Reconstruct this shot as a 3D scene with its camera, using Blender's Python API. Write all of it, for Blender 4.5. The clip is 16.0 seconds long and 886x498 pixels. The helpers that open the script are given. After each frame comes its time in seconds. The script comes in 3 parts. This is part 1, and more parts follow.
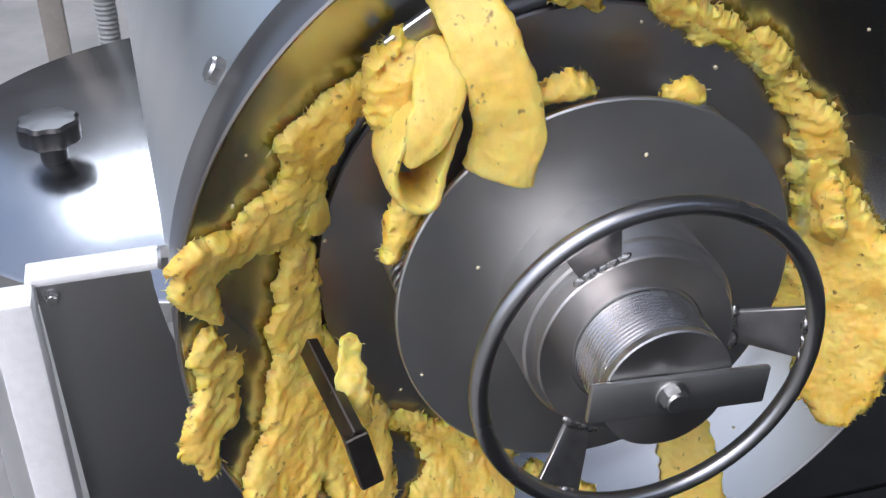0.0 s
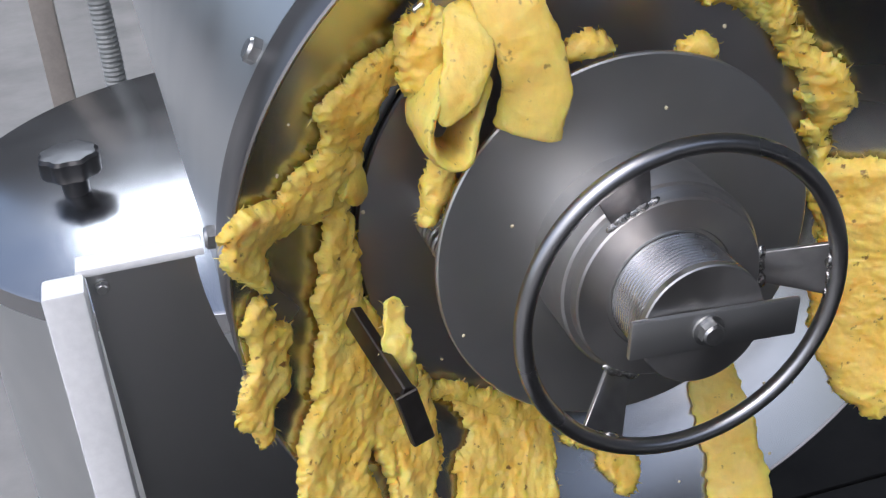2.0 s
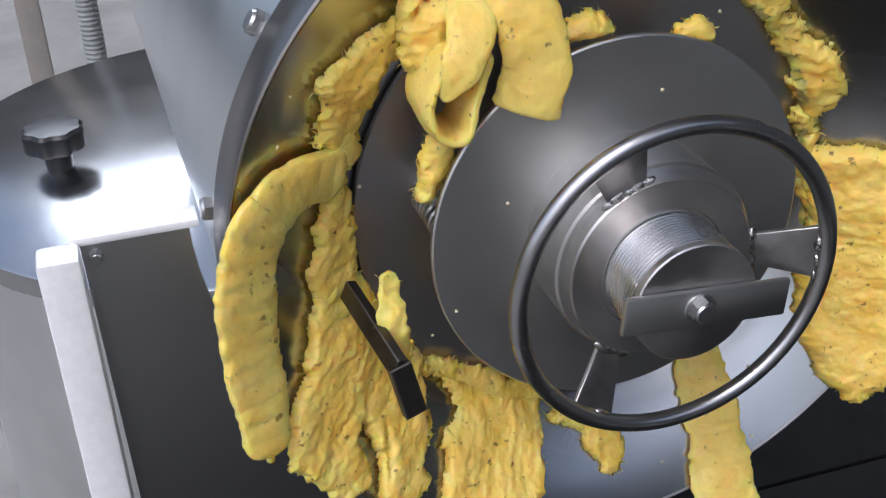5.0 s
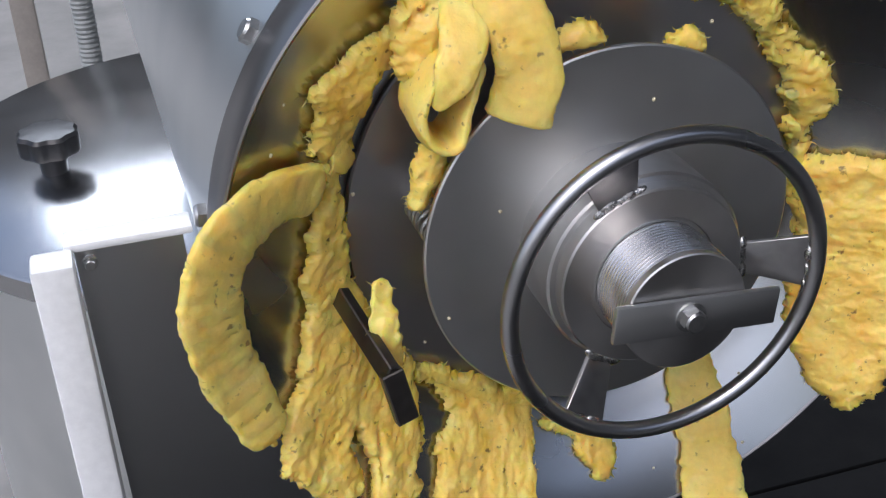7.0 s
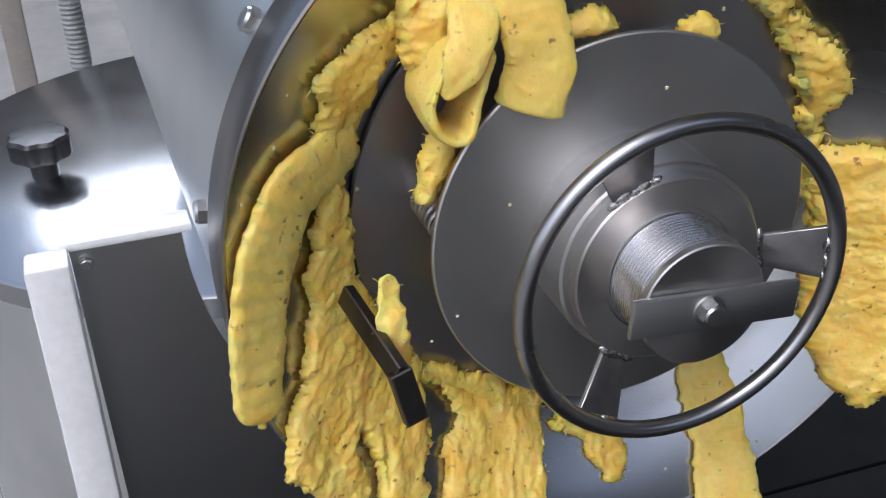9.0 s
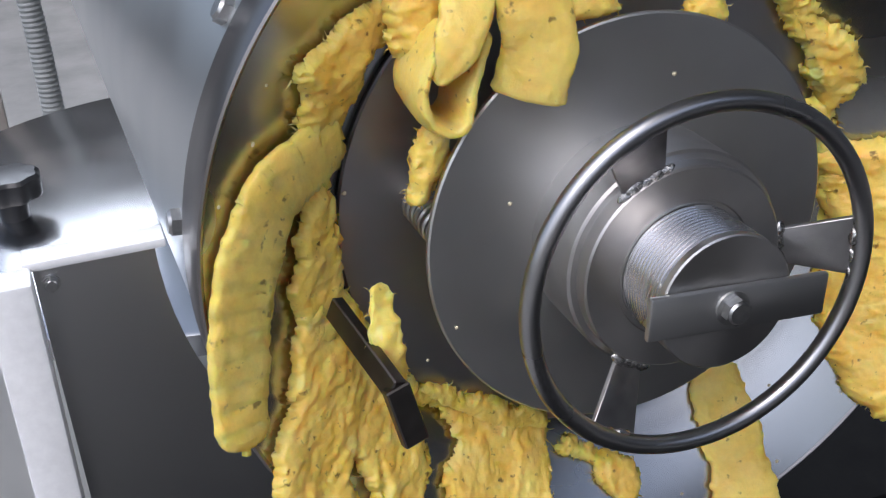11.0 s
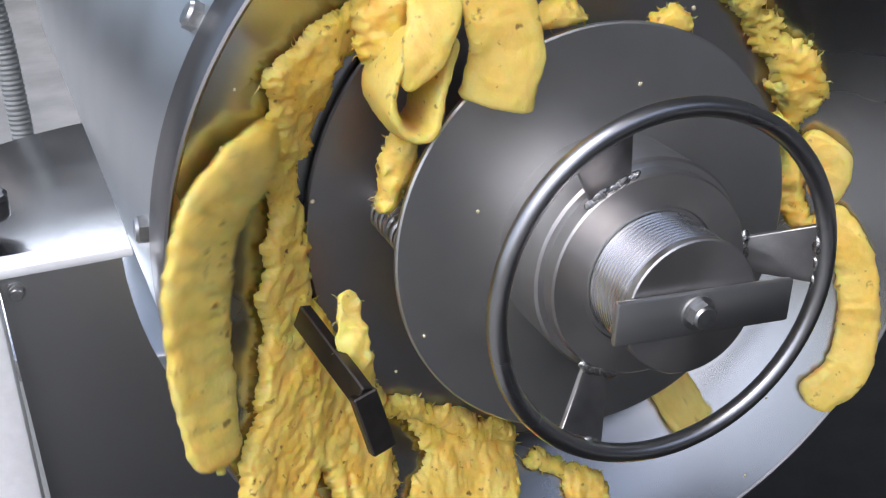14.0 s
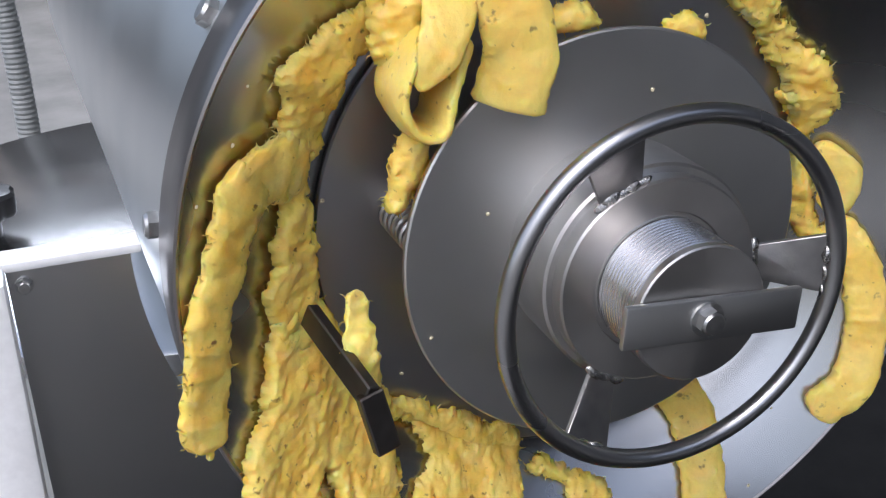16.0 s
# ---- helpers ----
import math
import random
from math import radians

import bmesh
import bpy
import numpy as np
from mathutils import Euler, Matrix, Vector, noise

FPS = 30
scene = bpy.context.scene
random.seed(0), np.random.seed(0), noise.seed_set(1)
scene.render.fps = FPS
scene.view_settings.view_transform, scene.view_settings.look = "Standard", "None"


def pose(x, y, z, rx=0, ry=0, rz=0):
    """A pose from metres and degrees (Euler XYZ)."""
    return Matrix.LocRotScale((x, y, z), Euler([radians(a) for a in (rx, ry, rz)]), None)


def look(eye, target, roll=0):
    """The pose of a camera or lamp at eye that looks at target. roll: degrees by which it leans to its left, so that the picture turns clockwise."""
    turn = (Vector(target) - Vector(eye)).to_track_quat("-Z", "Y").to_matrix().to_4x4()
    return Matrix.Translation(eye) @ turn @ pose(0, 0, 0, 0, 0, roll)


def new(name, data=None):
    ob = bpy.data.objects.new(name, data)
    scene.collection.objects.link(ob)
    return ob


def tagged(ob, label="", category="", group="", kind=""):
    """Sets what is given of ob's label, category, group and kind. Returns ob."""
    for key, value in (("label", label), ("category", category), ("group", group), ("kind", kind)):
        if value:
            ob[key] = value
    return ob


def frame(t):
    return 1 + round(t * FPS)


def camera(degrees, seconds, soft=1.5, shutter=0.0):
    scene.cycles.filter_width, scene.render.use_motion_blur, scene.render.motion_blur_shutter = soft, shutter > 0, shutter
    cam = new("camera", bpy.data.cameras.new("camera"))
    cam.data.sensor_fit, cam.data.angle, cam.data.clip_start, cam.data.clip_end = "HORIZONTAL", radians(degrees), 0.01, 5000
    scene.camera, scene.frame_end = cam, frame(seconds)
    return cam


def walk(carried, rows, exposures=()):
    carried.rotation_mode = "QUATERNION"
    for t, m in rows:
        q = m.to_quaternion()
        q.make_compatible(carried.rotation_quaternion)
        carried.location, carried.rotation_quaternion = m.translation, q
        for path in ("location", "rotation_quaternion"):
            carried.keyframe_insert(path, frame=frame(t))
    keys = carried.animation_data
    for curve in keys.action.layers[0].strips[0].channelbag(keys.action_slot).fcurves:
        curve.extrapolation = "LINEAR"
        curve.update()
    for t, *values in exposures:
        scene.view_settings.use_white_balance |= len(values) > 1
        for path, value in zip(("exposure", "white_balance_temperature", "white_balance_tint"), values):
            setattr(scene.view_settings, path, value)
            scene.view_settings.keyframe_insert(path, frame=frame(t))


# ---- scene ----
cam = camera(42.0, 16.0, soft=1.2, shutter=0.4)
walk(cam, [
    (0, pose(-0.3161, -0.7098, 1.5160, 58.271, 0.670, -15.187)),
    (0.5, pose(-0.3199, -0.7352, 1.5053, 58.025, 2.141, -15.688)),
    (1, pose(-0.3327, -0.7742, 1.4996, 59.050, 3.109, -16.252)),
    (1.5, pose(-0.3577, -0.7644, 1.4819, 60.375, 3.452, -16.530)),
    (2, pose(-0.3626, -0.7664, 1.4784, 60.598, 3.719, -16.918)),
    (2.5, pose(-0.3641, -0.7690, 1.4724, 60.318, 3.778, -17.151)),
    (3, pose(-0.3684, -0.7716, 1.4739, 60.524, 3.720, -17.359)),
    (3.5, pose(-0.3761, -0.7727, 1.4730, 59.979, 2.922, -17.315)),
    (6, pose(-0.3859, -0.7759, 1.4755, 60.113, 1.829, -17.616)),
    (6.5, pose(-0.3843, -0.7772, 1.4775, 60.167, 1.741, -17.656)),
    (7, pose(-0.3834, -0.7766, 1.4793, 60.219, 1.709, -17.646)),
    (7.5, pose(-0.3885, -0.7740, 1.4821, 60.164, 1.550, -17.575)),
    (8, pose(-0.3918, -0.7752, 1.4810, 60.154, 1.486, -17.645)),
    (8.5, pose(-0.3924, -0.7676, 1.4722, 60.212, 1.649, -17.983)),
    (11, pose(-0.3914, -0.7077, 1.3890, 63.375, 2.933, -19.960)),
    (11.5, pose(-0.3928, -0.7089, 1.3849, 63.598, 2.684, -20.673)),
    (12, pose(-0.3975, -0.7078, 1.3861, 63.948, 2.227, -20.760)),
    (12.5, pose(-0.4006, -0.7078, 1.3881, 63.890, 1.989, -20.988)),
    (13, pose(-0.3992, -0.7103, 1.3844, 64.199, 2.012, -20.936)),
    (13.5, pose(-0.3998, -0.7133, 1.3818, 64.522, 1.981, -20.901)),
    (14, pose(-0.3930, -0.7190, 1.3700, 65.186, 2.234, -21.138)),
    (14.5, pose(-0.3937, -0.7174, 1.3698, 65.341, 2.252, -21.260)),
    (15, pose(-0.3983, -0.7168, 1.3665, 65.755, 2.131, -20.988)),
    (15.5, pose(-0.4001, -0.7173, 1.3656, 65.811, 2.030, -20.854)),
    (16, pose(-0.3986, -0.7188, 1.3645, 65.683, 1.213, -20.563)),
], exposures=[(0, 0.65, 5750, 13), (1.5, 0.47, 5750, 13), (3.5, 0.45, 5750, 13), (8.5, 0.44, 5750, 13), (11, 0.45, 5750, 13), (12.5, 0.55, 5750, 13), (14.5, 0.68, 5750, 13), (16, 0.61, 5750, 13)])

# ---- light: an open-sided shed under a bright hazy sky, plus an added back lamp ----
world = bpy.data.worlds.new("sky")
scene.world = world
world.use_nodes = True
wn = world.node_tree.nodes
sky = wn.new("ShaderNodeTexSky")
sky.sky_type = "NISHITA"
sky.sun_disc = False
sky.sun_elevation, sky.sun_rotation = radians(55), radians(-136)
sky.air_density, sky.dust_density = 1.0, 5.0
wn["Background"].inputs["Strength"].default_value = 0.13
haze = wn.new("ShaderNodeHueSaturation")
haze.inputs["Saturation"].default_value = 0.75
world.node_tree.links.new(sky.outputs["Color"], haze.inputs["Color"])
world.node_tree.links.new(haze.outputs["Color"], wn["Background"].inputs["Color"])
sun = new("sun", bpy.data.lights.new("sun", "SUN"))
sun.data.energy, sun.data.angle, sun.data.color = 0.28, radians(50), (1.0, 0.97, 0.93)
sun.matrix_world = look((-3.5, -3.6, 7.2), (0, 0, 0))


def area(name, x, y, z, tx, ty, tz, sx, sy, power, colour=(1, 1, 1)):
    """A rectangular lamp that acts as daylight through an assumed opening."""
    ob = new(name, bpy.data.lights.new(name, "AREA"))
    ob.data.shape, ob.data.size, ob.data.size_y, ob.data.energy, ob.data.color = "RECTANGLE", sx, sy, power, colour
    ob.matrix_world = look((x, y, z), (tx, ty, tz))
    return ob


# added lamp, out of view high at the back: whitens the lid's reflection
area("added_back_light", 0.6, 6.95, 5.75, 0.0, 0.0, 1.0, 6.0, 2.0, 400, (0.97, 0.99, 1.0))

# ---- materials ----


def material(name, rough, metal=0.0, base=(0.5, 0.5, 0.5), second=None, scale=20.0, bump=0.0, bump_scale=200.0,
             rough_spread=0.04, stretch=(1, 1, 1), subsurface=0.0, specks=None, speck_scale=60.0, speck_cut=0.7, turned=0.0, flow=False):
    """A surface with two colours mixed by noise at two scales, uneven gloss, fine relief and optional dark specks."""
    m = bpy.data.materials.new(name)
    m.use_nodes = True
    t, n = m.node_tree, m.node_tree.nodes
    b = n["Principled BSDF"]
    co = n.new("ShaderNodeTexCoord")
    mp = n.new("ShaderNodeMapping")
    mp.inputs["Scale"].default_value = stretch
    if flow:  # coordinates that run on from piece to piece of one band
        at = n.new("ShaderNodeAttribute")
        at.attribute_name = "flow"
        t.links.new(at.outputs["Vector"], mp.inputs["Vector"])
    else:
        t.links.new(co.outputs["Object"], mp.inputs["Vector"])

    def noisy(s, detail=6.0, rough_n=0.6):
        k = n.new("ShaderNodeTexNoise")
        k.inputs["Scale"].default_value, k.inputs["Detail"].default_value = s, detail
        k.inputs["Roughness"].default_value = rough_n
        t.links.new(mp.outputs["Vector"], k.inputs["Vector"])
        return k

    def mixed(kind, fac, a, c):
        k = n.new("ShaderNodeMix")
        k.data_type, k.blend_type = "RGBA", kind
        for s, v in ((k.inputs[0], fac), (k.inputs[6], a), (k.inputs[7], c)):
            if isinstance(v, bpy.types.NodeSocket):
                t.links.new(v, s)
            else:
                s.default_value = v if isinstance(v, float) else (*v, 1)
        return k.outputs[2]

    def spread(sock, lo, hi, out_lo=0.0, out_hi=1.0):
        k = n.new("ShaderNodeMapRange")
        for name_k, v in (("From Min", lo), ("From Max", hi), ("To Min", out_lo), ("To Max", out_hi)):
            k.inputs[name_k].default_value = v
        t.links.new(sock, k.inputs["Value"])
        return k.outputs[0]

    big, fine = noisy(scale, 1.5 if metal else 6.0), noisy(scale * 7)
    col = mixed("MIX", spread(big.outputs["Fac"], 0.3, 0.7), base, second or tuple(c * 0.85 for c in base))
    if not metal:
        col = mixed("MULTIPLY", 0.5, col, mixed("MIX", spread(fine.outputs["Fac"], 0.3, 0.7), (0.8, 0.8, 0.8), (1, 1, 1)))
    if specks:
        sp = noisy(speck_scale, 2.0, 0.5)
        col = mixed("MIX", spread(sp.outputs["Fac"], speck_cut, speck_cut + 0.09), col, specks)
    t.links.new(col, b.inputs["Base Color"])
    t.links.new(spread((big if metal else fine).outputs["Fac"], 0.3, 0.7, rough - rough_spread, rough + rough_spread), b.inputs["Roughness"])
    if turned:
        tg = n.new("ShaderNodeTangent")
        tg.direction_type, tg.axis = "RADIAL", "Y"
        b.inputs["Anisotropic"].default_value = turned
        t.links.new(tg.outputs[0], b.inputs["Tangent"])
    b.inputs["Metallic"].default_value = metal
    if subsurface:
        b.inputs["Subsurface Weight"].default_value = subsurface
        b.inputs["Subsurface Radius"].default_value = (0.012, 0.007, 0.002)
        b.inputs["Subsurface Scale"].default_value = 1.0
    if bump:
        k = n.new("ShaderNodeBump")
        k.inputs["Strength"].default_value, k.inputs["Distance"].default_value = bump, 0.003
        t.links.new(noisy(bump_scale).outputs["Fac"], k.inputs["Height"])
        t.links.new(k.outputs[0], b.inputs["Normal"])
    return m


STEEL = material("brushed_stainless", 0.30, 1.0, (0.52, 0.52, 0.53), (0.44, 0.44, 0.45), 9)
STEEL_DISC = material("satin_stainless", 0.42, 1.0, (0.58, 0.58, 0.565), (0.50, 0.50, 0.485), 12, turned=0.2)
STEEL_DARK = material("dull_wet_stainless", 0.36, 1.0, (0.48, 0.475, 0.485), (0.40, 0.395, 0.405), 10)
STEEL_BRIGHT = material("polished_sheet", 0.34, 1.0, (0.86, 0.87, 0.86), (0.76, 0.78, 0.77), 6)
STEEL_TURNED = material("turned_stainless", 0.34, 1.0, (0.60, 0.59, 0.57), (0.51, 0.50, 0.485), 30, turned=0.5)
STEEL_THREAD = material("bright_cut_thread", 0.25, 1.0, (0.90, 0.88, 0.87), (0.82, 0.80, 0.79), 30)
STEEL_RIM = material("satin_brown_stainless", 0.34, 1.0, (0.30, 0.28, 0.27), (0.24, 0.23, 0.22), 10)
STEEL_SPOKE = material("dull_spoke_plate", 0.36, 1.0, (0.40, 0.39, 0.38), (0.29, 0.285, 0.28), 45, 0.08, 300)
STEEL_PANEL = material("brushed_panel_sheet", 0.33, 1.0, (0.60, 0.60, 0.59), (0.48, 0.48, 0.475), 4)
STEEL_LID = material("mirror_lid_stainless", 0.21, 1.0, (0.60, 0.60, 0.60), (0.52, 0.52, 0.52), 5)
# scraper: the dark surroundings it reflects are put into its base colour
STEEL_BLACK = material("dark_mirroring_bar", 0.42, 1.0, (0.13, 0.12, 0.11), (0.09, 0.08, 0.075), 40)
STEEL_DISH = material("bright_dish_stainless", 0.24, 1.0, (0.46, 0.465, 0.46), (0.38, 0.385, 0.38), 8)
STEEL_BAR = material("grey_round_bar", 0.30, 1.0, (0.46, 0.46, 0.46), (0.40, 0.40, 0.40), 14)
CRUMB = material("pale_pulp_crumb", 0.5, 0.0, (0.80, 0.74, 0.55), (0.70, 0.60, 0.38), 80)
ZINC = material("zinc_bolt", 0.35, 1.0, (0.55, 0.55, 0.54), (0.35, 0.35, 0.34), 90, 0.1, 500)
WELD = material("weld_bead", 0.25, 1.0, (0.70, 0.69, 0.66), (0.4, 0.38, 0.36), 160, 0.4, 300)
RUBBER = material("black_gasket", 0.7, 0.0, (0.015, 0.015, 0.015))
PLASTIC = material("black_plastic", 0.38, 0.0, (0.012, 0.012, 0.013), None, 40, 0.05, 300)
# white base stands in for bright sky mirrored by the steel post and rail
WHITE = material("white_sky_glare", 0.35, 0.0, (0.87, 0.87, 0.86), (0.80, 0.80, 0.79), 12, 0.05, 200)
BEIGE = material("beige_paint", 0.5, 0.0, (0.38, 0.34, 0.30), (0.30, 0.27, 0.24), 14, 0.1, 150)
HOSE = material("grey_hose", 0.5, 0.0, (0.30, 0.31, 0.30), (0.24, 0.25, 0.24), 25)
CONCRETE = material("pale_concrete", 0.75, 0.0, (0.25, 0.24, 0.225), (0.16, 0.155, 0.145), 3.0, 0.3, 60, 0.1)
# for the unseen walls and roof: kept dark so the steel mirrors shade
UNSEEN_DARK = material("unseen_dark_wall", 0.8, 0.0, (0.09, 0.09, 0.085), (0.07, 0.07, 0.07), 2.0, 0.2, 60)
BLACK = material("black_mat", 0.9, 0.0, (0.007, 0.007, 0.0075), (0.012, 0.012, 0.012), 8, 0.1, 120)
BLACK.node_tree.nodes["Principled BSDF"].inputs["Specular IOR Level"].default_value = 0.12
PULP = material("yellow_fruit_pulp", 0.50, 0.0, (0.96, 0.74, 0.19), (0.91, 0.57, 0.08), 34, 0.22, 190, 0.12,
                subsurface=0.8, specks=(0.26, 0.15, 0.03), speck_scale=120, speck_cut=0.65, flow=True)
PULP_SMOOTH = material("pressed_yellow_pulp", 0.42, 0.0, (0.96, 0.76, 0.21), (0.93, 0.64, 0.12), 22, 0.25, 190, 0.1,
                       subsurface=0.8, specks=(0.36, 0.24, 0.06), speck_scale=110, speck_cut=0.655, flow=True)

# ---- builders ----
AXIS = 1.0  # height of the press's axis over the floor; the axis runs along y, its open end faces -y


def finish(bm, sharp=35):
    bmesh.ops.recalc_face_normals(bm, faces=bm.faces[:])
    for f in bm.faces:
        f.smooth = True
    for e in bm.edges:
        if len(e.link_faces) == 2 and e.calc_face_angle(0) > radians(sharp):
            e.smooth = False
    return bm


def part(name, bm, mat, parent=None, label="", sharp=35):
    """Links a bmesh as one mesh object under a thing or part."""
    finish(bm, sharp)
    me = bpy.data.meshes.new(name)
    bm.to_mesh(me)
    bm.free()
    me.materials.append(mat)
    ob = new(name, me)
    ob.parent = parent
    return tagged(ob, label)


def thing(name, label, category, x=0.0, y=0.0, z=0.0, group=""):
    ob = new(name)
    ob.empty_display_size = 0.05
    ob.location = (x, y, z)
    return tagged(ob, label, category, group)


def lathe(profile, n=128, closed=True):
    """Turns (radius, y) points round the y axis."""
    bm = bmesh.new()
    rings = []
    for r, y in profile:
        if r < 1e-6:
            rings.append([bm.verts.new((0, y, 0))])
        else:
            rings.append([bm.verts.new((r * math.cos(2 * math.pi * k / n), y, r * math.sin(2 * math.pi * k / n))) for k in range(n)])
    pairs = list(zip(rings, rings[1:] + rings[:1])) if closed else list(zip(rings, rings[1:]))
    for a, b in pairs:
        for k in range(n):
            j = (k + 1) % n
            q = [a[k % len(a)], a[j % len(a)], b[j % len(b)], b[k % len(b)]]
            u = []
            for v in q:
                if v not in u:
                    u.append(v)
            if len(u) > 2:
                bm.faces.new(u)
    return bm


def box(sx, sy, sz, m=Matrix(), bevel=0.0, seg=2, bm=None):
    own = bmesh.new()
    bmesh.ops.create_cube(own, size=1.0, matrix=Matrix.Diagonal((sx, sy, sz, 1)))
    if bevel:
        bmesh.ops.bevel(own, geom=own.edges[:], offset=bevel, segments=seg, affect="EDGES", profile=0.5)
    own.transform(m)
    if bm is None:
        return own
    me = bpy.data.meshes.new("tmp")
    own.to_mesh(me)
    own.free()
    bm.from_mesh(me)
    bpy.data.meshes.remove(me)
    return bm


def tube(points, radius, n=16, closed=False, wave=0.0, pitch=0.0):
    """A round bar along points; wave and pitch make it corrugated."""
    bm = bmesh.new()
    pts = [Vector(p) for p in points]
    rings, count, run = [], len(pts), 0.0
    up = None
    for i, p in enumerate(pts):
        a = pts[(i - 1) % count] if closed or i else p
        b = pts[(i + 1) % count] if closed or i < count - 1 else p
        t = (b - a).normalized()
        if up is None:
            up = t.orthogonal().normalized()
        up = (up - t * up.dot(t)).normalized()
        side = t.cross(up)
        if i:
            run += (p - pts[i - 1]).length
        r = radius + (wave * math.cos(2 * math.pi * run / pitch) if pitch else 0)
        rings.append([bm.verts.new(p + r * (math.cos(2 * math.pi * k / n) * up + math.sin(2 * math.pi * k / n) * side)) for k in range(n)])
    for i in range(count if closed else count - 1):
        a, b = rings[i], rings[(i + 1) % count]
        for k in range(n):
            bm.faces.new((a[k], a[(k + 1) % n], b[(k + 1) % n], b[k]))
    if not closed:
        bm.faces.new(rings[0])
        bm.faces.new(rings[-1][::-1])
    return bm


def hexbolt(across, height, washer=0.0, socket=False):
    """A hexagon bolt head, axis along -y, seated at y = 0."""
    bm = bmesh.new()
    r = across / math.sqrt(3)
    y0 = 0.0
    if washer:
        bmesh.ops.create_cone(bm, cap_ends=True, segments=32, radius1=washer, radius2=washer, depth=0.002,
                              matrix=Matrix.Translation((0, -0.001, 0)) @ pose(0, 0, 0, 90))
        y0 = 0.002
    bmesh.ops.create_cone(bm, cap_ends=True, segments=6, radius1=r, radius2=r, depth=height * 0.8,
                          matrix=Matrix.Translation((0, -y0 - height * 0.4, 0)) @ pose(0, 0, 0, 90))
    bmesh.ops.create_cone(bm, cap_ends=True, segments=24, radius1=r * 0.86, radius2=r * 0.72, depth=height * 0.2,
                          matrix=Matrix.Translation((0, -y0 - height * 0.9, 0)) @ pose(0, 0, 0, 90))
    return bm


def smooth_path(ctrl, n):
    """Points evenly spaced along a Catmull-Rom curve through ctrl."""
    p = [Vector(c) for c in ctrl]
    p = [2 * p[0] - p[1]] + p + [2 * p[-1] - p[-2]]
    raw = []
    for i in range(1, len(p) - 2):
        for k in range(24):
            t = k / 24
            raw.append(0.5 * (2 * p[i] + (p[i + 1] - p[i - 1]) * t + (2 * p[i - 1] - 5 * p[i] + 4 * p[i + 1] - p[i + 2]) * t * t
                              + (3 * p[i] - p[i - 1] - 3 * p[i + 1] + p[i + 2]) * t ** 3))
    raw.append(p[-2].copy())
    acc = [0.0]
    for a, b in zip(raw, raw[1:]):
        acc.append(acc[-1] + (b - a).length)
    out, j = [], 0
    for k in range(n):
        s = acc[-1] * k / (n - 1)
        while j < len(acc) - 2 and acc[j + 1] < s:
            j += 1
        f = (s - acc[j]) / max(acc[j + 1] - acc[j], 1e-9)
        out.append(raw[j].lerp(raw[j + 1], f))
    return out, acc[-1]


def dish_point(ang, r, lift=0.0):
    """A point on the dish's sloping inside (or on the back disc), in the press's space."""
    a = radians(ang)
    y = 0.069 if r < 0.215 else 0.075 - (r - 0.215) * 0.652
    return Vector((r * math.cos(a), y - lift, r * math.sin(a)))


def dish_normal(p):
    """The way out of the dish at p: towards its open end and slightly towards the axis."""
    r = math.hypot(p.x, p.z)
    k = 0.52 if r > 0.215 else 0.0
    return Vector((-p.x / max(r, 1e-6) * k, -1.0, -p.z / max(r, 1e-6) * k)).normalized()


